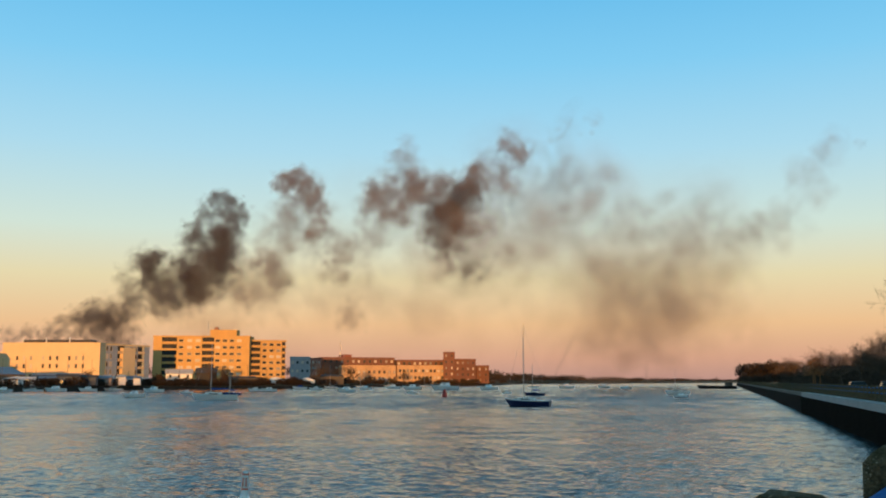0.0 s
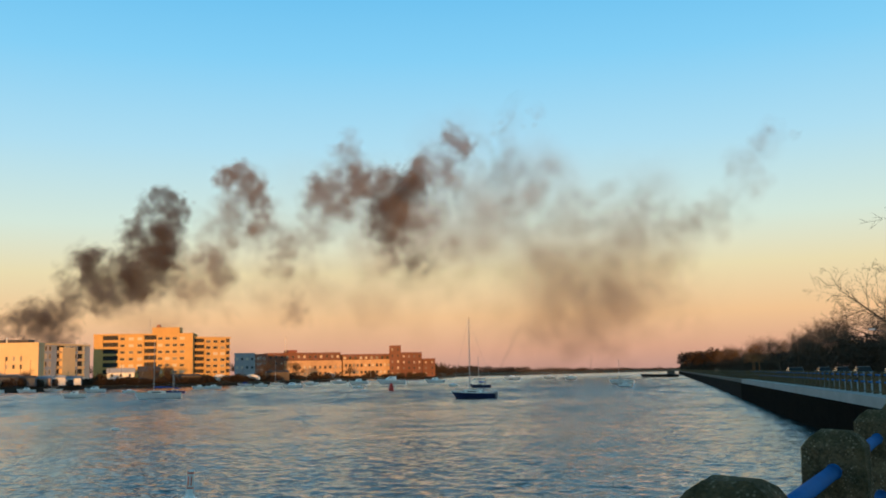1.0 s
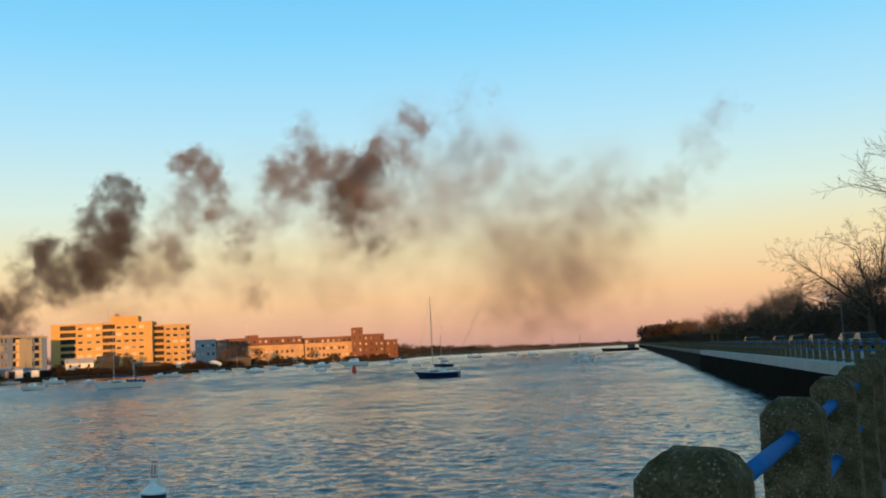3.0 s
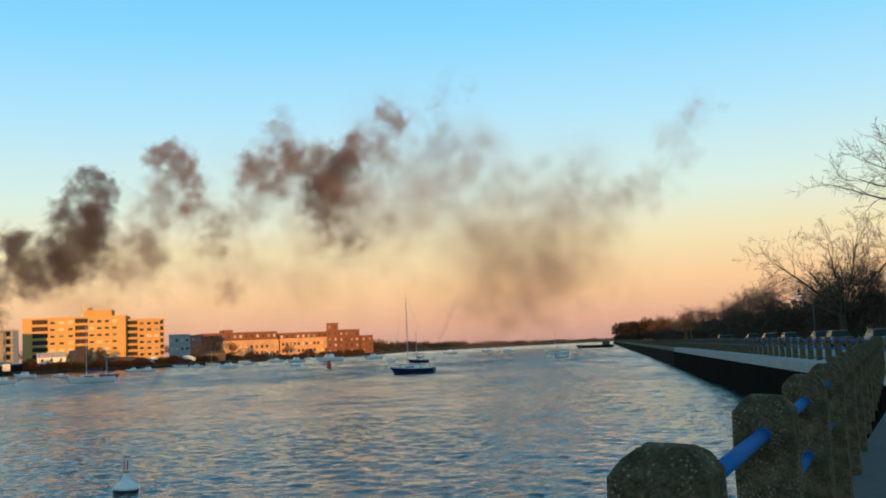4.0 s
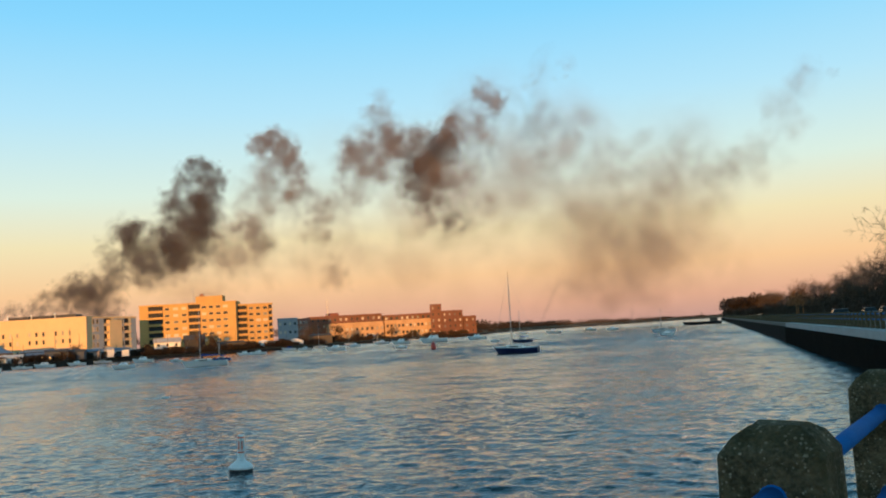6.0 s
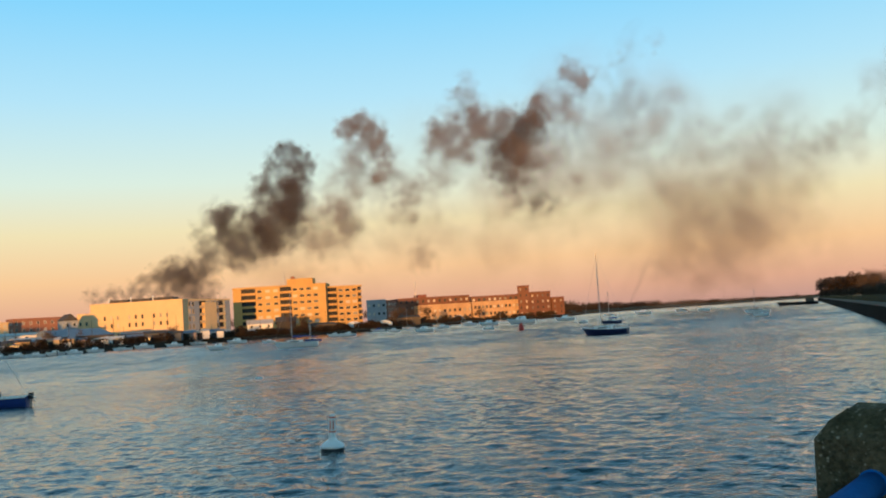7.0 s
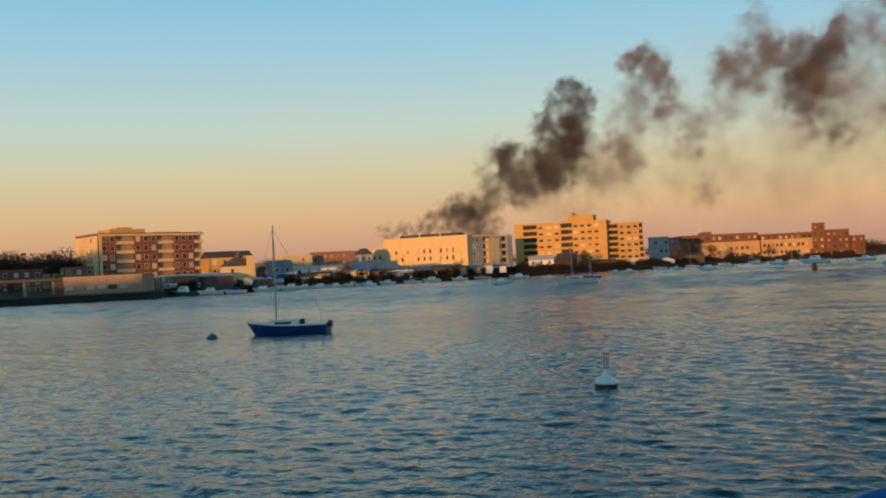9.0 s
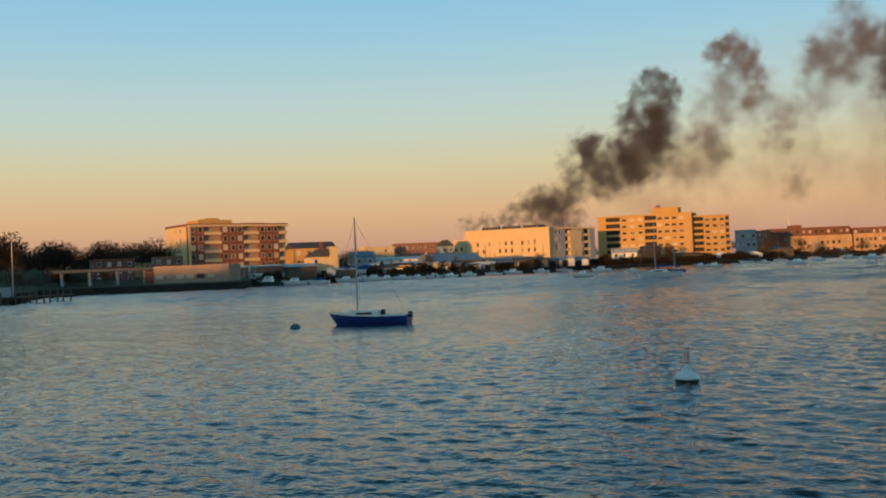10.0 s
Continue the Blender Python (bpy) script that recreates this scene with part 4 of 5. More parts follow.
block("dark_red_house", "dark red brick house behind the canopy", "building", polar(-44.0, 400), polar(-41.9, 402), 14, 3.0, 11.5, M["brick_red"], [(1, "w")], 3, (1.2, 1.5), 4.0)
block("brick_store", "red brick house on the hillside", "building", polar(-40.9, 405), polar(-39.3, 406), 12, 3.0, 11.8, M["brick_dim"], [(1, "w")], 3, (1.2, 1.5), 4.0)
gabled("hill_house", "pale hillside house with gabled roof", polar(-42.0, 425), polar(-41.0, 428), 9, 3.0, 8.0, 3.0, M["stucco"], M["roof"], along=False)

def hull_mesh(length, beam, depth, draft=0.25, rake=0.12, sheer=0.25):
    """A lofted hull, bow at -x, stern at +x, waterline at z = 0."""
    bm = bmesh.new()
    stations, rings = 13, []
    for k in range(stations):
        t = k / (stations - 1)
        half = beam / 2 * (math.sin(min(t / 0.62, 1) * math.pi / 2) ** 0.8) * (1 - 0.30 * max(0, (t - 0.6) / 0.4) ** 2)
        half = max(half, 0.02)
        top = depth + sheer * depth * ((1 - t) ** 2) + 0.10 * depth * t * t
        row = []
        for s in range(9):
            a = -1 + 2 * s / 8
            z = top - (top + draft) * (1 - abs(a) ** 2.2)
            push = rake * length * (1 - (z + draft) / (top + draft)) * (1 - t) ** 2
            row.append(bm.verts.new((-length / 2 + length * t + push, half * math.copysign(abs(a) ** 0.6, a), z)))
        rings.append(row)
    for lo, hi in zip(rings, rings[1:]):
        for s in range(8):
            bm.faces.new((lo[s], lo[s + 1], hi[s + 1], hi[s]))
    bm.faces.new(rings[-1])
    bm.faces.new(list(reversed(rings[0])))
    for lo, hi in zip(rings, rings[1:]):
        f = bm.faces.new((lo[0], hi[0], hi[8], lo[8]))
        f.material_index = 1
    bmesh.ops.recalc_face_normals(bm, faces=bm.faces)
    return bm


# dark working sheds at the water's edge
for a0, a1, d, high, top in ((-33.6, -32.0, 362, 4.6, "roofpale"), (-29.6, -28.2, 398, 3.6, "roof"), (-27.2, -25.9, 404, 4.2, "roofpale"), (-21.9, -20.4, 446, 3.6, "roof"), (-18.4, -16.9, 464, 3.4, "roof"), (-12.2, -10.4, 520, 3.6, "roof"), (-6.9, -5.6, 600, 5.0, "roof")):
    gabled("yard_shed", "dark timber working shed at the water's edge", polar(a0, d), polar(a1, d + 4), 9, 1.8, high, 1.1, M["timber"], M[top], "shed", win=False)


def laid_up_boat(az, far, length, turn, material, label):
    """A boat on stands under a taut winter cover."""
    root = thing("laid_up_boat", Matrix.Translation(polar(az, far, 3.4)) @ Matrix.Rotation(radians(turn), 4, "Z"), label, "boat", "boats laid up ashore")
    part("hull", hull_mesh(length, length * 0.34, length * 0.13, 0.7, 0.14, 0.3), [M["hullwhite"], M["deck"]], root)
    bm = bmesh.new()
    rings = []
    for j in range(9):
        t = j / 8
        half = length * 0.175 * math.sin(min(t / 0.55, 1) * math.pi / 2) ** 0.8 * (1 - 0.2 * t * t) + 0.03
        ridge_z = length * (0.16 + 0.15 * math.sin(math.pi * min(1, 0.15 + t * 0.85)))
        rings.append([bm.verts.new((-length * 0.5 + length * t, half * y, length * 0.12 + (ridge_z - length * 0.12) * z)) for y, z in ((-1, 0), (-0.75, 0.55), (0, 1), (0.75, 0.55), (1, 0))])
    for lo, hi in zip(rings, rings[1:]):
        for q in range(4):
            bm.faces.new((lo[q], lo[q + 1], hi[q + 1], hi[q]))
    bm.faces.new(rings[0])
    bm.faces.new(list(reversed(rings[-1])))
    part("winter_cover", bm, material, root)
    for x in (-0.25, 0.25):
        for y in (-1, 1):
            part("stand", rodded((length * x, y * length * 0.16, -1.4), (length * x, y * length * 0.1, 0.2), 0.06, sides=6), M["timber"], root)
    return root


yard = random.Random(31)
for az, far in ((-31.3, 368), (-30.5, 376), (-29.8, 384), (-29.1, 390), (-28.3, 398), (-27.6, 402), (-26.9, 404), (-26.2, 406), (-16.4, 486), (-9.3, 530), (-7.6, 548), (-3.4, 715)):
    laid_up_boat(az, far + 4, yard.uniform(7, 10), yard.uniform(-40, 40), M["canvas"] if yard.random() < 0.2 else M["white"], "boat laid up ashore under a pale winter cover")

pile = part("mooring_pile", rodded((0, 0, -1.5), (0, 0, 2.6), 0.22, 0.17, sides=9), M["timber"])
tagged(pile, "dark timber mooring pile standing in the marina", "pile", "mooring piles")
for k in range(22):
    az = -33.2 + 0.52 * k + yard.uniform(-0.15, 0.15)
    m = Matrix.Translation(polar(az, shore_at(az) - yard.uniform(6, 26), 0))
    if k == 0:
        pile.matrix_basis = m
    else:
        copy_thing(pile, m)
for k, (az, back, h) in enumerate(((-25.7, 8, 9), (-32.4, 30, 10), (-33.3, 26, 8), (-19.4, 14, 8), (-13.0, 10, 12), (-12.2, 14, 10), (-7.0, 18, 13), (-6.2, 22, 12), (-5.0, 40, 14), (-2.2, 25, 11), (-24.2, 12, 8), (-43.5, 52, 8), (-45.8, 40, 8), (-47.5, 30, 9))):
    t = copy_thing(kinds[k % 3], Matrix.Translation(polar(az, shore_at(az) + back, 2.3)) @ Matrix.Rotation(k * 1.7, 4, "Z"))
    t.scale = (h / (15, 17, 13)[k % 3],) * 3

# boatyard clutter: small sheds, parked vans and bare poles behind the quay
def yard_hut(az, far, wide, high, wall, roof):
    m, w = front(polar(az, far), polar(az + math.degrees(wide / far), far + yard.uniform(-1.5, 1.5)), 2.3)
    root = thing("yard_hut", m, "small boatyard hut with a low pitched roof", "shed", "boatyard huts")
    part("wall", boxed(0, w, 0, 5, 0, high), wall, root)
    bm = bmesh.new()
    v = [bm.verts.new(p) for p in ((-0.3, -0.4, high), (w + 0.3, -0.4, high), (w + 0.3, 5.4, high), (-0.3, 5.4, high), (-0.3, 2.5, high + 1.0), (w + 0.3, 2.5, high + 1.0))]
    for f in ((0, 1, 5, 4), (2, 3, 4, 5), (1, 2, 5), (3, 0, 4), (3, 2, 1, 0)):
        bm.faces.new([v[k] for k in f])
    part("roof", bm, roof, root)
    part("door", boxed(w * 0.35, w * 0.65, -0.06, 0, 0, high * 0.82), M["dark"], root)


def parked_van(az, far, paint, label):
    root = thing("parked_van", Matrix.Translation(polar(az, far, 2.3)) @ Matrix.Rotation(radians(yard.uniform(-25, 25) - az), 4, "Z"), label, "van", "vans parked in the boatyard")
    bm = bmesh.new()
    side = ((-2.5, 0.35), (2.4, 0.35), (2.4, 2.2), (-1.1, 2.2), (-1.7, 1.3), (-2.5, 1.15))
    a, b = ([bm.verts.new((x, y, z)) for x, z in side] for y in (-0.95, 0.95))
    bm.faces.new(a)
    bm.faces.new(list(reversed(b)))
    for k in range(6):
        bm.faces.new((a[k], b[k], b[(k + 1) % 6], a[(k + 1) % 6]))
    bmesh.ops.recalc_face_normals(bm, faces=bm.faces)
    bmesh.ops.bevel(bm, geom=list(bm.edges), offset=0.08, segments=1, affect="EDGES")
    body = part("body", bm, paint, root)
    for y in (-0.97, 0.97):
        part("side_window", boxed(-1.3, -0.3, y - 0.015, y + 0.015, 1.3, 1.9), M["tinted"], body)
        for x in (-1.6, 1.5):
            part("wheel", rodded((x, y - 0.1, 0.34), (x, y + 0.1, 0.34), 0.34, sides=12), M["black"], root)


for k in range(20):
    az = -33.9 + 0.86 * k + yard.uniform(-0.2, 0.2)
    wall = M[("timber", "brick_dim", "stucco", "pinkwall", "slate", "white")[yard.randrange(6)]]
    yard_hut(az, shore_at(az) + yard.uniform(5, 11), yard.uniform(5, 9), yard.uniform(2.4, 3.6), wall, M[("roofpale", "roof", "roofblue", "white")[yard.randrange(4)]])
for k in range(16):
    az = -35.2 + 1.12 * k + yard.uniform(-0.3, 0.3)
    pale = yard.random() < 0.55
    parked_van(az, shore_at(az) + yard.uniform(3.2, 4.6), M["white"] if pale else M["car"], "white van parked in the boatyard" if pale else "dark van parked in the boatyard")
pole = part("yard_pole", rodded((0, 0, 0), (0, 0, 9.5), 0.11, 0.07, sides=6), M["timber"])
tagged(pole, "bare wooden pole standing in the boatyard", "pole", "boatyard poles")
for k in range(34):
    az = -34.5 + 0.92 * k + yard.uniform(-0.4, 0.4)
    m = Matrix.Translation(polar(az, shore_at(az) + yard.uniform(3, 22), 2.0)) @ Matrix.Diagonal((1, 1, yard.uniform(0.6, 1.25), 1))
    if k == 0:
        pole.matrix_basis = m
    else:
        copy_thing(pole, m)

# canopy on round columns at the left
m, w = front(polar(-46.0, 345), polar(-38.2, 345), 2.4)
root = thing("quay_canopy", m, "long flat grey canopy on thick columns", "canopy")
part("canopy_roof", boxed(0, w, -4, 10, 4.6, 5.6, bevel=0.1), M["slate"], root)
for k in range(6):
    x = w * (0.05 + 0.18 * k)
    part("column", rodded((x, -2, 0), (x, -2, 4.6), 0.55), M["greywall"], root)
    part("column", rodded((x, 8, 0), (x, 8, 4.6), 0.55), M["greywall"], root)

# timber landing stage
m, w = front(polar(-49.0, 225), polar(-45.2, 236), 0)
root = thing("landing_stage", m, "weathered timber landing stage on piles", "jetty")
part("deck", boxed(0, w, -1.5, 1.5, 1.3, 1.6), M["timber"], root)
for k in range(6):
    for y in (-1.3, 1.3):
        part("pile", rodded((w * (0.05 + 0.18 * k), y, -1), (w * (0.05 + 0.18 * k), y, 2.6), 0.18), M["timber"], root)
part("signal_mast", rodded((w * 0.25, 0, 1.6), (w * 0.25, 0, 15), 0.14, 0.07), M["alu"], root)
part("cabin", boxed(w * 0.1, w * 0.2, -0.8, 0.8, 1.6, 3.6, bevel=0.05), M["greywall"], root)


# ---------------------------------------------------------------- boats and buoys
def sailing_boat(label, at, heading, length, hull, mast, boom=True, cover=None, second=0.0, stripe=None, engine=False, mast_at=-0.08, white_cabin=True):
    root = thing("sailing_boat", Matrix.Translation(at + Vector((0, 0, 0.14 if at.length > 120 else 0.02))) @ Matrix.Rotation(radians(heading), 4, "Z"), label, "sailing boat")
    depth, beam = length * 0.096, length * 0.33
    part("hull", hull_mesh(length, beam, depth, sheer=0.5), [hull, M["deck"]], root, smooth=False)
    if stripe:
        bm = bmesh.new()
        line = []
        for k in range(13):
            t = k / 12
            half = beam / 2 * (math.sin(min(t / 0.62, 1) * math.pi / 2) ** 0.8) * (1 - 0.30 * max(0, (t - 0.6) / 0.4) ** 2)
            line.append((-length / 2 + length * t, max(half, 0.02) + 0.01, depth * (1 + 0.5 * (1 - t) ** 2 + 0.10 * t * t) - 0.03))
        for y in (-1, 1):
            for p, q in zip(line, line[1:]):
                rod(bm, (p[0], p[1] * y, p[2]), (q[0], q[1] * y, q[2]), length * 0.008, sides=6)
        part("rubbing_strake", bm, stripe, root)
    bm = boxed(-length * 0.20, length * 0.16, -beam * 0.26, beam * 0.26, depth * 0.7, depth * 1.0 + length * 0.065, bevel=length * 0.012)
    cabin = part("cabin", bm, M["deck"], root)
    for y in (-1, 1):
        part("cabin_window", boxed(-length * 0.12, length * 0.08, y * beam * 0.262 - 0.02, y * beam * 0.262 + 0.02, depth * 1.0 + length * 0.02, depth + length * 0.045), M["tinted"], cabin)
    part("cockpit_coaming", boxed(length * 0.18, length * 0.42, -beam * 0.28, beam * 0.28, depth * 0.8, depth * 1.12, bevel=0.04), M["deck"], root)
    mx = length * mast_at
    part("mast", rodded((mx, 0, depth), (mx, 0, mast), 0.075, 0.05), M["alu"], root)
    stay = bmesh.new()
    for p in ((-length * 0.49, 0, depth * 1.2), (length * 0.49, 0, depth * 1.1), (mx, beam * 0.45, depth), (mx, -beam * 0.45, depth)):
        rod(stay, p, (mx, 0, mast * 0.97), 0.012, sides=4)
    part("rigging", stay, M["alu"], root)
    if boom:
        bz = depth + length * 0.13
        part("boom", rodded((mx, 0, bz), (mx + length * 0.40, 0, bz), 0.06), M["alu"], root)
        if cover:
            bm = rodded((mx + length * 0.01, 0, bz + 0.12), (mx + length * 0.40, 0, bz + 0.06), 0.22, 0.09, sides=12)
            part("sail_cover", bm, cover, root, smooth=True)
    if second:
        part("mizzen_mast", rodded((length * 0.32, 0, depth), (length * 0.32, 0, second), 0.06, 0.04), M["alu"], root)
    if at.length < 200:
        for x, k in ((-length * 0.42, 0.13), (-length * 0.3, 0.36), (length * 0.3, 0.42), (length * 0.46, 0.36)):
            for y in (-1, 1):
                part("stanchion", rodded((x, y * beam * k, depth), (x, y * beam * k, depth + 0.55), 0.018, sides=5), M["alu"], root)
    if engine:
        motor = part("outboard_motor", boxed(length * 0.50, length * 0.545, -0.16, 0.16, depth * 0.75, depth * 1.45, bevel=0.05), M["black"], root)
        part("motor_leg", boxed(length * 0.515, length * 0.535, -0.05, 0.05, -0.3, depth * 0.75), M["alu"], motor)
        part("motor_bracket", rodded((length * 0.47, 0.25, depth * 1.05), (length * 0.56, 0.25, depth * 0.45), 0.03), M["alu"], root)
        part("tiller", rodded((length * 0.5, -0.2, depth * 1.3), (length * 0.58, -0.3, depth * 1.0), 0.025), M["alu"], root)
        part("winch", boxed(length * 0.17, length * 0.21, -0.15, 0.15, depth * 1.1, depth * 1.1 + 0.42, bevel=0.05), M["black"], root)
    return root


def motor_boat(label, at, heading, length, hull=None, canopy=None, tall=0.13):
    root = thing("motor_boat", Matrix.Translation(at + Vector((0, 0, 0.14))) @ Matrix.Rotation(radians(heading), 4, "Z"), label, "motor boat", "moored motor boats")
    depth, beam = length * 0.13, length * 0.36
    part("hull", hull_mesh(length, beam, depth, 0.2, 0.16, 0.45), [hull or M["hullwhite"], M["deck"]], root)
    bm = bmesh.new()
    z0, z1 = depth * 0.9, depth + length * tall
    lo = [bm.verts.new(p) for p in ((-length * 0.24, -beam * 0.32, z0), (length * 0.2, -beam * 0.36, z0), (length * 0.2, beam * 0.36, z0), (-length * 0.24, beam * 0.32, z0))]
    hi = [bm.verts.new(p) for p in ((-length * 0.08, -beam * 0.26, z1), (length * 0.16, -beam * 0.30, z1), (length * 0.16, beam * 0.30, z1), (-length * 0.08, beam * 0.26, z1))]
    bm.faces.new(hi)
    for k in range(4):
        f = bm.faces.new((lo[k], lo[(k + 1) % 4], hi[(k + 1) % 4], hi[k]))
        f.material_index = 1 if k == 3 else 0
    bmesh.ops.bevel(bm, geom=list(bm.edges), offset=0.05, segments=1, affect="EDGES")
    part("cabin", bm, [canopy or M["hullwhite"], M["tinted"]], root)
    part("windscreen", boxed(-length * 0.05, length * 0.12, -beam * 0.305, beam * 0.305, z0 + (z1 - z0) * 0.45, z0 + (z1 - z0) * 0.8), M["tinted"], root)
    bow = bmesh.new()
    for y in (-1, 1):
        rod(bow, (-length * 0.44, y * 0.08, depth * 1.3), (-length * 0.44, y * 0.08, depth * 1.3 + 0.5), 0.02, sides=4)
        rod(bow, (-length * 0.44, y * 0.08, depth * 1.3 + 0.5), (-length * 0.2, y * beam * 0.4, depth * 1.1 + 0.5), 0.02, sides=4)
    part("bow_rail", bow, M["alu"], root)
    return root


def at(az, far):
    return polar(az, far, 0)


# bearing across the view: heading 0 points the bow to -x
sailing_boat("blue-hulled sloop with pale strake moored alone", at(-29.05, 76.5), 8, 6.6, M["hullblue"], 8.3, False, None, 0, M["deck"], True, -0.13)
sailing_boat("navy sloop with white cabin and furled dark mainsail", at(4.75, 166), -22, 7.8, M["hullnavy"], 13.4, False, None, 0, M["hullwhite"])
sailing_boat("dark sloop moored behind with covered boom", at(5.14, 285), -14, 6.0, M["hullnavy"], 9.0, True, M["canvas"])
sailing_boat("white two-masted yacht with dark gear on deck", at(-12.68, 222), 6, 9.8, M["hullwhite"], 12.0, True, M["canvas"], 6.2, M["deck"])
sailing_boat("small dark blue sailing boat behind the yacht", at(-11.75, 300), -4, 5.5, M["hullblue"], 6.5, True, M["canvas"])
rng = random.Random(17)
fleet = [(-16.95, 262, 6, 5.8), (-15.93, 372, -12, 7.4), (-14.19, 328, 15, 4.4), (-10.5, 396, 5, 5.8), (-9.74, 388, -8, 6.2), (-8.05, 490, 10, 7.2), (-7.16, 440, 0, 6.2), (-5.46, 362, -6, 7.4),
         (-4.38, 470, 5, 6.6), (-2.83, 520, 2, 8), (-1.76, 460, 10, 9), (-1.77, 310, -5, 3.6), (0.09, 432, -4, 12.5), (2.56, 455, 4, 9), (3.57, 325, 8, 3.0), (6.9, 560, 4, 9)]
fleet += [(9.0, 600, -4, 7), (10.2, 520, 5, 6), (13.16, 256, 10, 3.8), (-33.3, 346, 12, 9), (-31.96, 345, -8, 8), (-30.4, 358, 6, 8), (-29.5, 366, -5, 8), (-28.84, 362, 10, 8.6),
          (-28.1, 372, 20, 7), (-27.2, 372, -15, 7), (-26.34, 364, 0, 6.4), (-25.4, 384, 25, 7), (-24.47, 382, -20, 6.4), (-23.4, 396, 10, 7), (-20.9, 408, 0, 8), (-19.3, 412, 12, 7)]
for az, far, turn, length in fleet:
    cov = M["canvas"] if abs(az + 31.96) < 0.1 or abs(az + 8.05) < 0.1 else None
    motor_boat("white moored motor boat with small cabin" if not cov else "white moored motor boat under a blue cover", at(az, far), turn - az * 0.6 + rng.uniform(-6, 6), length, None, cov)
motor_boat("green work boat with white wheelhouse at the quay", at(-34.75, 348), 10, 9.2, M["hullgreen"], None, 0.22)
for az, far, hh in ((-6.3, 540, 17), (-4.6, 600, 16), (-1.0, 640, 19), (-22.0, 402, 12), (-18.0, 440, 9), (-3.0, 640, 14), (13.0, 320, 10), (5.1, 600, 12)):
    sailing_boat("distant white sailing boat on a mooring", at(az, far), rng.uniform(-20, 20), 7.5, M["hullwhite"], hh * 0.75)
# dark work barge by the point
root = thing("work_barge", Matrix.Translation(at(15.1, 540)) @ Matrix.Rotation(radians(-15), 4, "Z"), "low dark work barge by the seawall", "barge")
part("hull", hull_mesh(20, 6, 1.4, 0.3, 0.08, 0.4), [M["black"], M["timber"]], root)
part("deck_house", boxed(4, 8, -1.5, 1.5, 1.2, 3.2, bevel=0.1), M["timber"], root)
part("mast", rodded((0, 0, 1), (0, 0, 6.5), 0.1), M["timber"], root)
part("mast", rodded((-6, 0, 1), (-6, 0, 4), 0.1), M["timber"], root)

# spar buoy close by
BUOY = at(-10.95, 34.3)
root = thing("spar_buoy", Matrix.Translation(BUOY) @ Matrix.Rotation(radians(2), 4, "Y"), "white spar buoy with orange bands and wide float", "buoy")
part("float", lathe(bmesh.new(), [(0.30, 0.05), (0.40, 0.10), (0.41, 0.16), (0.34, 0.25), (0.17, 0.36), (0.13, 0.44)]), M["hullwhite"], root, smooth=False)
part("float_base", lathe(bmesh.new(), [(0.2, -0.3), (0.36, -0.08), (0.395, 0.0), (0.39, 0.095)]), M["black"], root, "dark weedy waterline")
part("spar", lathe(bmesh.new(), [(0.115, 0.40), (0.10, 0.7), (0.10, 1.18), (0.085, 1.21)]), M["hullwhite"], root, smooth=False)
for z in (0.62, 1.1):
    part("band", lathe(bmesh.new(), [(0.112, z), (0.112, z + 0.05)]), M["orange"], root)
for s in (-1, 1):
    part("marking", boxed(s * 0.05 - 0.02, s * 0.05 + 0.02, -0.112, -0.085, 0.72, 1.02), M["orange"], root)
ball = thing("mooring_buoy", Matrix.Translation(at(-33.2, 76)), "round teal mooring buoy beside the blue sloop", "buoy")
bm = bmesh.new()
bmesh.ops.create_icosphere(bm, subdivisions=3, radius=0.42, matrix=Matrix.Diagonal((1, 1, 0.85, 1)))
part("ball", bm, M["teal"], ball, smooth=True)
part("eye", rodded((0, 0, 0.3), (0, 0, 0.5), 0.06), M["alu"], ball)
float2 = thing("small_float", Matrix.Translation(at(-14.8, 90)), "small white mooring float", "buoy")
part("ball", lathe(bmesh.new(), [(0.05, -0.15), (0.3, -0.05), (0.36, 0.04), (0.26, 0.11), (0.05, 0.16)]), M["white"], float2, smooth=True)
nun = thing("channel_buoy", Matrix.Translation(at(0.09, 262)), "red conical channel buoy", "buoy")
part("float", lathe(bmesh.new(), [(0.5, -0.3), (0.62, 0.0), (0.62, 0.7), (0.3, 1.9), (0.12, 2.0)]), M["red"], nun, smooth=False)


# ---------------------------------------------------------------- parked cars behind the seawall
def car(label, at_uv):
    root = thing("parked_car", turned(uv(*at_uv), uv(1, 0), 2.6), label, "car", "parked cars by the park")
    bm = boxed(-2.1, 2.1, -0.85, 0.85, 0.35, 0.95, bevel=0.12)
    part("body", bm, M["car"], root)
    bm = bmesh.new()
    lo = [bm.verts.new(p) for p in ((-1.5, -0.78, 0.94), (1.2, -0.78, 0.94), (1.2, 0.78, 0.94), (-1.5, 0.78, 0.94))]
    hi = [bm.verts.new(p) for p in ((-1.0, -0.62, 1.45), (0.5, -0.62, 1.45), (0.5, 0.62, 1.45), (-1.0, 0.62, 1.45))]
    bm.faces.new(hi)
    for k in range(4):
        bm.faces.new((lo[k], lo[(k + 1) % 4], hi[(k + 1) % 4], hi[k]))
    cabin = part("cabin", bm, M["tinted"], root)
    part("roof", boxed(-0.98, 0.48, -0.6, 0.6, 1.45, 1.5), M["car"], cabin)
    for x in (-1.3, 1.3):
        for y in (-0.8, 0.8):
            part("wheel", rodded((x, y - 0.1, 0.32), (x, y + 0.1, 0.32), 0.32, sides=16), M["black"], root)
    return root


first_car = car("silver-grey car parked along the park road", (70, 20))
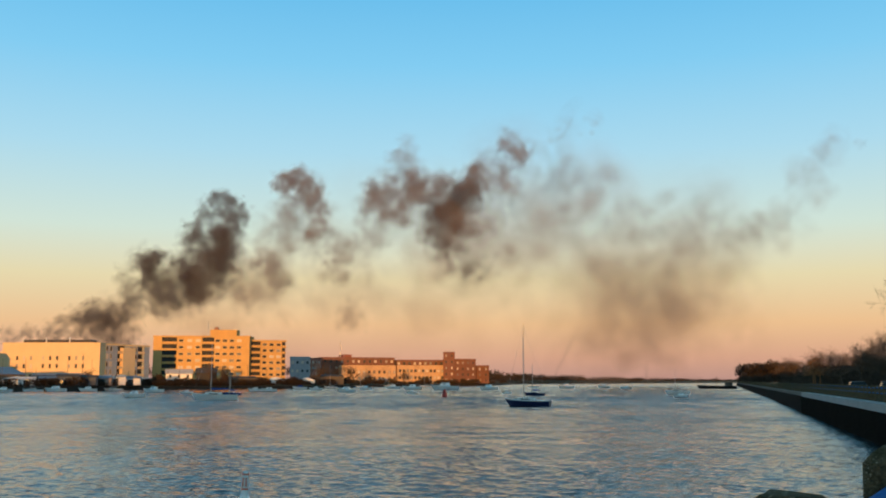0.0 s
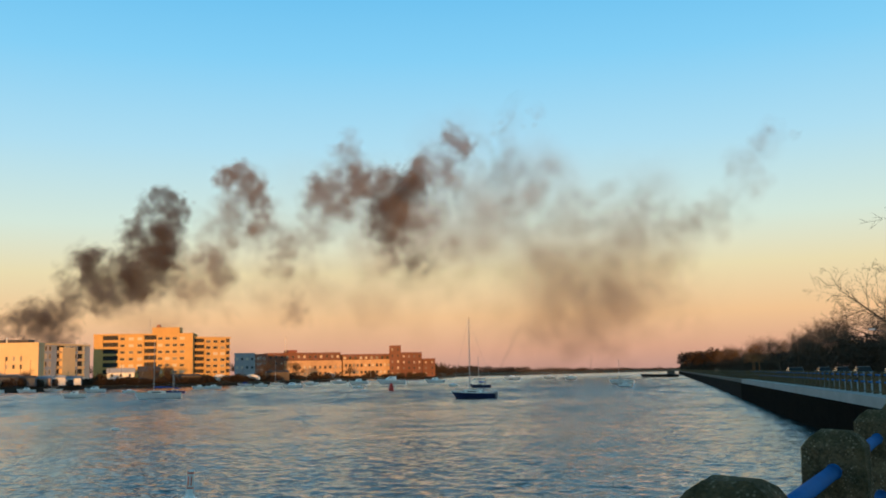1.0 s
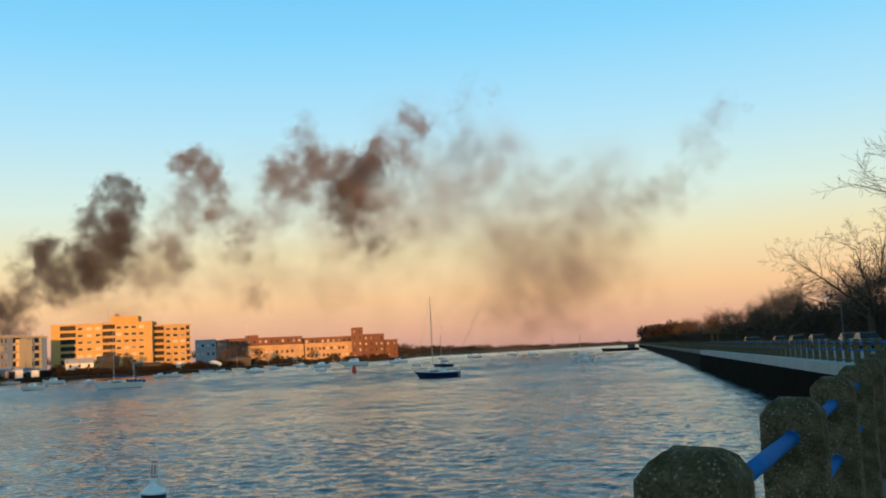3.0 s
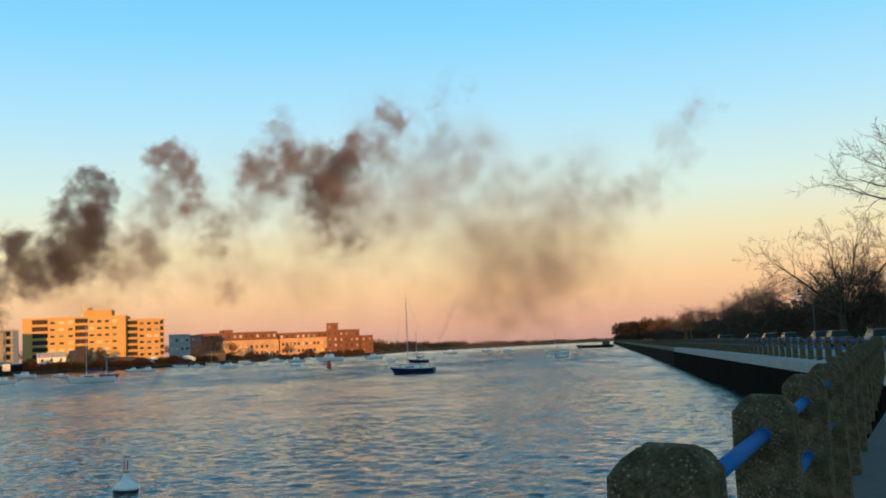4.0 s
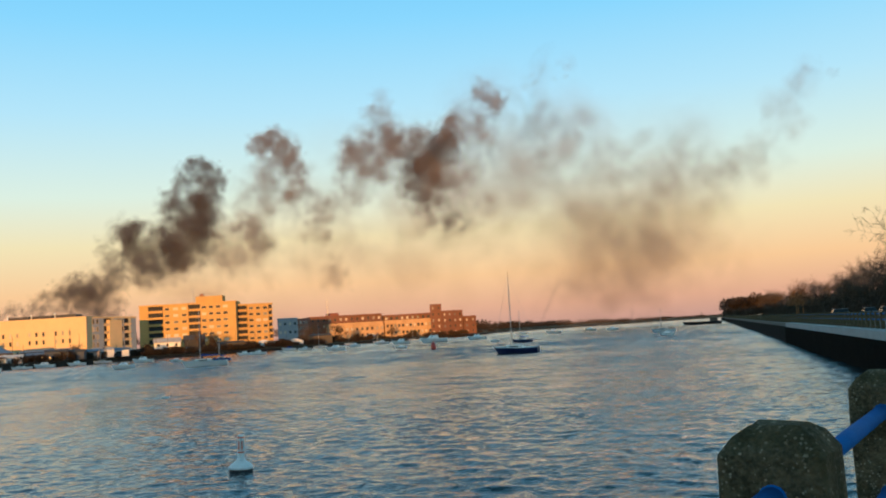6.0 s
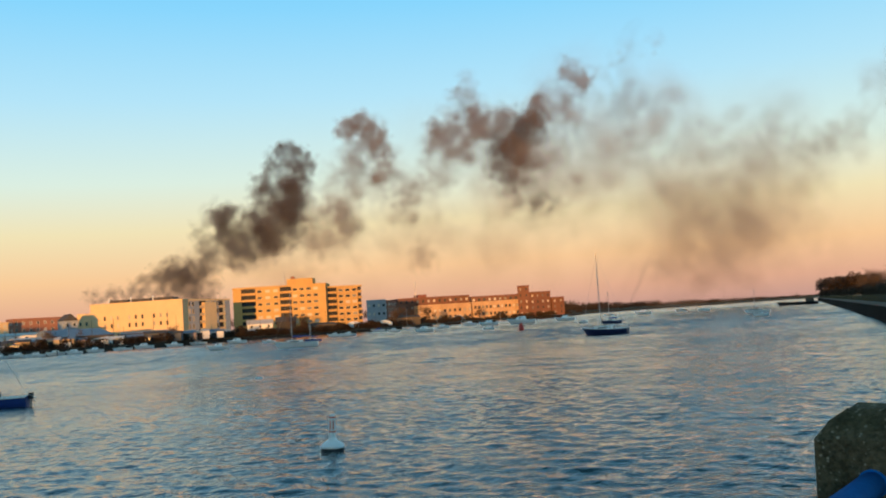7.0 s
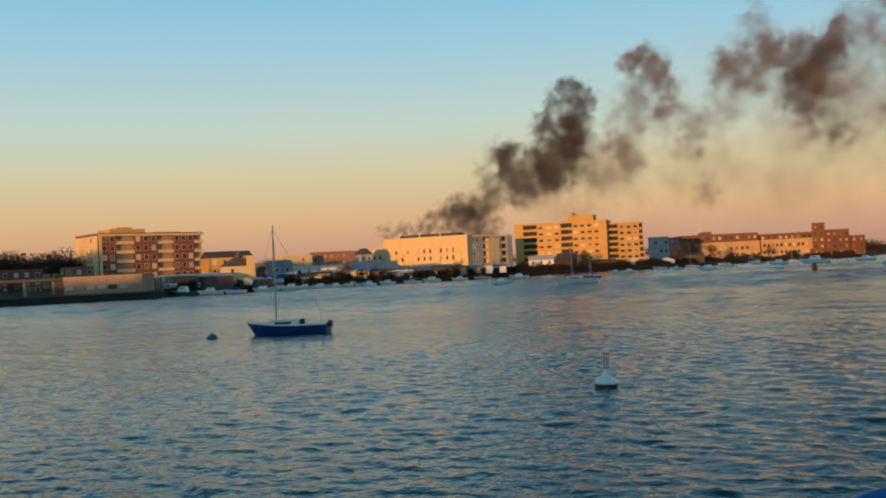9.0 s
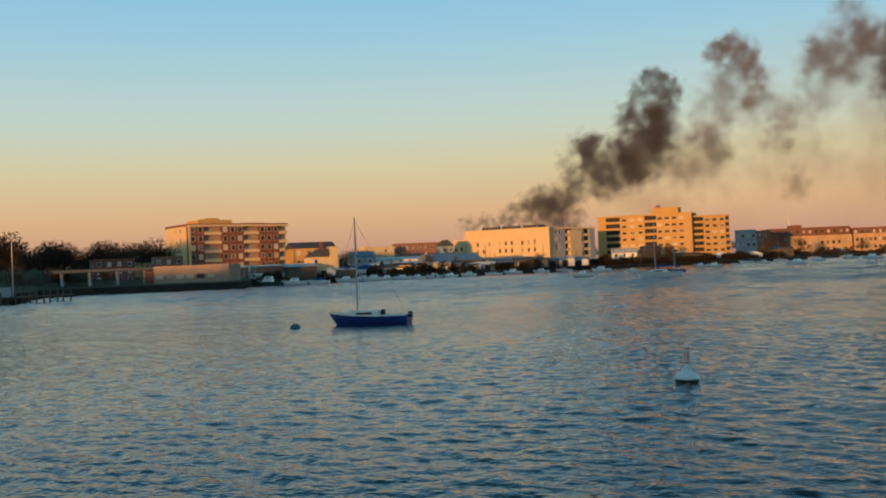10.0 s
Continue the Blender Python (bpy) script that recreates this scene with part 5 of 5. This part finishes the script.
for u, v in ((77, 20), (90, 20), (98, 20.3), (112, 20), (125, 20), (140, 20.2), (165, 20)):
    copy_thing(first_car, turned(uv(u, v), uv(1, 0), 2.6))

oncoming = copy_thing(first_car, turned(uv(116.2, 13.7), uv(1, 0), 2.64))
oncoming["label"] = "dark car on the park road with lit headlamps"
for y in (-0.6, 0.6):
    part("headlamp", rodded((-2.14, y, 0.68), (-2.02, y, 0.68), 0.11, sides=14), M["headlamp"], oncoming, "lit white headlamp")

# street lamps of the park road
lamp = thing("street_lamp", turned(uv(84, 17), uv(0, 1), 2.6), "pale curved-arm street lamp beside the road", "street lamp", "park street lamps")
part("column", rodded((0, 0, 0), (0, 0, 4.2), 0.045, 0.03), M["slate"], lamp)
part("arm", rodded((0, 0, 4.15), (-0.9, 0, 4.4), 0.025), M["slate"], lamp)
part("lantern", boxed(-1.3, -0.85, -0.1, 0.1, 4.34, 4.46, bevel=0.03), M["white"], lamp)


# ---------------------------------------------------------------- smoke
SMOKE_FAR = 760.0
plume = thing("smoke_plume", Matrix.Translation(polar(-20, SMOKE_FAR, 20)), "dark sooty smoke drifting from a fire behind the buildings", "smoke", kind="stuff")


def billows(puffs, material, cover, seed, lobes=6, fine=0.62):
    """Soot flakes strewn in puffs with smaller lobes round each; a puff is its bearing, elevation, radius (degrees) and thickness."""
    rng = np.random.default_rng(seed)
    pick = random.Random(seed)
    balls = []
    for az, el, r, thick in puffs:
        radius = SMOKE_FAR * radians(r)
        c = polar(az, SMOKE_FAR)
        c.z = EYE[2] + SMOKE_FAR * math.tan(radians(el)) / math.cos(radians(az - 3))
        balls.append((c, radius, thick))
        for k in range(lobes):
            a = 2 * math.pi * (k + pick.random()) / lobes
            out = radius * pick.uniform(0.5, 0.9)
            balls.append((c + Vector((math.cos(a) * out, pick.gauss(0, 0.5) * radius, math.sin(a) * out)), radius * pick.uniform(0.38, 0.6), thick * pick.uniform(0.3, 0.75)))
    centre, size = [], []
    for c, radius, thick in balls:
        p = rng.normal(size=(max(3, int(8.0 * thick / cover)), 3)) * radius * 0.5
        for q in p:
            s = Vector((q[0] + c.x, q[1] * 0.3, q[2] + c.z))
            w = noise.noise_vector(s / 17.0) * 4.0 + noise.noise_vector(s / 7.0) * 1.2
            centre.append((q[0] + c.x + w.x, q[1] + c.y + w.y, q[2] + c.z + w.z))
            size.append(radius * fine)
    centre = np.array(centre)
    n = len(centre)
    a, b = rng.normal(size=(n, 3)) * (1, 0.28, 1), rng.normal(size=(n, 3)) * (1, 0.28, 1)
    a /= np.linalg.norm(a, axis=1)[:, None]
    b -= a * (a * b).sum(1)[:, None]
    b /= np.linalg.norm(b, axis=1)[:, None]
    turn = np.arange(10) * math.pi / 5
    size = np.array(size)[:, None, None] * rng.uniform(0.6, 1.5, size=(n, 1, 1))
    rim = centre[:, None] + size * (a[:, None] * np.cos(turn)[None, :, None] + b[:, None] * np.sin(turn)[None, :, None])
    verts = np.concatenate([centre[:, None], rim], 1).reshape(-1, 3) - np.array(plume.location)
    k = np.arange(10)
    fan = np.stack([0 * k, k + 1, (k + 1) % 10 + 1], 1)
    tris = (np.arange(n)[:, None, None] * 11 + fan[None]).reshape(-1)
    me = bpy.data.meshes.new("billow")
    me.vertices.add(11 * n)
    me.vertices.foreach_set("co", verts.ravel())
    me.loops.add(30 * n)
    me.loops.foreach_set("vertex_index", tris)
    me.polygons.add(10 * n)
    me.polygons.foreach_set("loop_start", np.arange(0, 30 * n, 3))
    me.update()
    thick = me.attributes.new("thickness", "FLOAT", "POINT")
    thick.data.foreach_set("value", np.tile([1.0] + [0.0] * 10, n))
    me.materials.append(material)
    ob = new("billow", me)
    ob.parent = plume
    return ob


scene.cycles.transparent_max_bounces = 160
billows([(-19.10, 2.78, 1.07, 0.62), (-18.13, 2.74, 1.07, 0.81), (-19.64, 3.09, 0.69, 0.43), (-17.58, 2.27, 0.77, 0.62), (-17.99, 3.34, 0.77, 0.62), (-17.14, 3.61, 0.69, 0.56), (-17.41, 4.69, 0.85, 0.50), (-16.97, 6.05, 0.55, 0.56), (-16.54, 6.19, 0.77, 0.87), (-16.11, 6.49, 0.61, 0.56), (-16.27, 5.42, 0.77, 0.62), (-15.56, 4.95, 0.97, 0.81), (-14.84, 4.62, 0.97, 0.99), (-15.72, 4.03, 1.07, 0.43), (-14.96, 5.86, 0.77, 0.50), (-14.11, 4.91, 0.91, 0.93), (-23.24, 2.18, 0.55, 0.31), (-22.37, 2.23, 0.55, 0.31), (-21.20, 2.32, 0.61, 0.37), (-20.30, 2.58, 0.61, 0.43), (-19.37, 3.32, 0.61, 0.56), (-18.49, 2.96, 0.69, 0.68)],
        M["smoke_dense"], 0.13, 1)
billows([(-13.51, 5.36, 1.03, 0.99), (-12.71, 5.18, 0.71, 0.74), (-14.08, 6.15, 0.79, 0.74), (-13.34, 6.29, 0.94, 1.12), (-12.59, 6.59, 1.03, 1.18), (-12.27, 7.36, 0.87, 0.87), (-13.91, 7.23, 0.87, 0.62), (-14.19, 7.86, 0.71, 0.56), (-13.46, 7.85, 0.79, 0.56), (-12.26, 8.15, 0.87, 0.87), (-11.94, 8.92, 0.79, 0.87),
         (-12.53, 9.40, 0.79, 0.62), (-13.22, 9.31, 0.71, 0.50), (-13.64, 9.09, 0.48, 0.37), (-12.85, 8.56, 0.63, 0.31)],
        M["smoke_dense"], 0.13, 2)
billows([(-11.24, 6.40, 0.93, 0.46), (-10.36, 5.43, 1.27, 0.53), (-11.13, 4.98, 1.06, 0.46), (-9.58, 6.04, 1.18, 0.40), (-9.39, 7.30, 1.27, 0.37), (-9.20, 8.57, 1.18, 0.40), (-8.39, 9.51, 1.02, 0.40), (-7.95, 8.86, 1.10, 0.40), (-9.22, 10.88, 0.51, 0.53), (-8.81, 11.25, 0.64, 0.61), (-8.18, 11.25, 0.71, 0.61),
         (-7.58, 10.60, 0.77, 0.61), (-7.29, 9.80, 0.71, 0.61), (-7.91, 10.07, 0.77, 0.46), (-7.08, 9.32, 0.46, 0.40), (-7.20, 7.73, 1.27, 0.24), (-5.94, 7.85, 0.93, 0.27), (-5.65, 7.04, 0.84, 0.29), (-5.99, 6.24, 0.84, 0.17), (-5.14, 3.70, 0.93, 0.27)],
        M["smoke_thin"], 0.1, 3)
billows([(-3.93, 10.36, 0.94, 0.51), (-3.60, 10.68, 0.94, 0.38), (-2.55, 12.57, 1.04, 0.31), (-2.28, 11.44, 1.04, 0.57), (-1.65, 11.10, 0.83, 0.51), (-2.98, 10.01, 1.31, 0.38), (-2.02, 9.82, 1.31, 0.31), (-3.83, 8.91, 1.04, 0.28), (-4.02, 8.11, 1.04, 0.26), (-0.68, 10.90, 1.04, 0.43), (-0.02, 11.04, 0.94, 0.43),
         (1.97, 11.76, 0.83, 0.43), (2.63, 11.89, 1.04, 0.51), (3.26, 11.38, 0.94, 0.43), (3.55, 10.71, 0.83, 0.31), (3.87, 13.60, 0.68, 0.51), (4.35, 13.25, 0.68, 0.51), (4.48, 12.76, 0.58, 0.38), (3.66, 13.93, 0.47, 0.31), (3.96, 12.15, 1.04, 0.19), (2.35, 9.48, 1.55, 0.23), (2.43, 7.84, 1.55, 0.16)],
        M["smoke_thin"], 0.1, 4)
billows([(0.56, 9.56, 1.39, 0.77), (1.08, 10.18, 1.19, 0.72), (-0.08, 9.75, 1.00, 0.58), (1.43, 10.65, 1.00, 0.58), (0.36, 8.75, 1.19, 0.58), (-0.45, 8.79, 1.00, 0.39), (-0.17, 7.80, 1.00, 0.28), (0.44, 7.12, 0.90, 0.24), (1.06, 6.44, 1.00, 0.20), (1.70, 6.18, 0.84, 0.20)],
        M["smoke_dense"], 0.13, 5)
billows([(6.96, 13.10, 1.42, 0.02), (7.36, 14.19, 1.18, 0.02), (6.89, 11.82, 1.31, 0.03), (7.46, 10.49, 1.31, 0.03), (7.25, 9.69, 0.85, 0.04), (8.01, 8.83, 1.42, 0.02), (6.47, 10.23, 1.87, 0.02), (8.78, 10.72, 1.64, 0.02), (10.01, 9.67, 1.87, 0.02), (9.55, 7.43, 2.12, 0.04), (10.13, 6.42, 1.87, 0.03), (11.19, 7.97, 2.12, 0.02), (12.77, 7.85, 2.35, 0.02), (14.08, 8.39, 2.12, 0.02), (15.06, 8.95, 1.42, 0.02), (15.24, 7.02, 2.12, 0.03), (16.12, 6.31, 1.87, 0.02),
         (16.83, 7.53, 1.42, 0.03)],
        M["smoke_thin"], 0.1, 6, lobes=3, fine=0.85)
billows([(17.62, 7.78, 1.47, 0.06), (18.59, 8.48, 1.47, 0.06), (19.38, 8.87, 1.29, 0.05), (20.05, 9.75, 1.29, 0.04), (20.72, 10.61, 1.29, 0.04), (21.54, 11.44, 1.16, 0.03), (22.03, 12.00, 0.87, 0.02), (9.33, 3.87, 2.32, 0.06), (10.26, 3.49, 2.32, 0.06), (12.52, 4.00, 2.32, 0.06), (11.81, 2.75, 2.91, 0.04),
         (11.34, 5.37, 3.51, 0.06), (13.86, 5.20, 3.51, 0.03), (9.23, 2.25, 3.51, 0.02), (12.68, 1.73, 3.51, 0.02)],
        M["smoke_thin"], 0.1, 7, lobes=2, fine=0.95)
billows([(-10.07, 4.79, 2.38, 0.10), (-13.10, 3.63, 2.38, 0.12), (-5.35, 6.54, 2.76, 0.12), (-2.11, 7.72, 3.16, 0.16), (1.08, 6.93, 3.55, 0.12), (-0.60, 5.38, 3.16, 0.07), (4.44, 9.04, 3.55, 0.18), (4.97, 6.73, 2.76, 0.10), (7.60, 7.23, 3.55, 0.12), (10.81, 7.02, 4.35, 0.16), (13.93, 6.16, 3.95, 0.10), (10.56, 3.15, 3.55, 0.10), (-3.52, 4.53, 2.38, 0.05), (6.22, 11.54, 3.16, 0.12)],
        M["smoke_veil"], 0.06, 8, lobes=3)
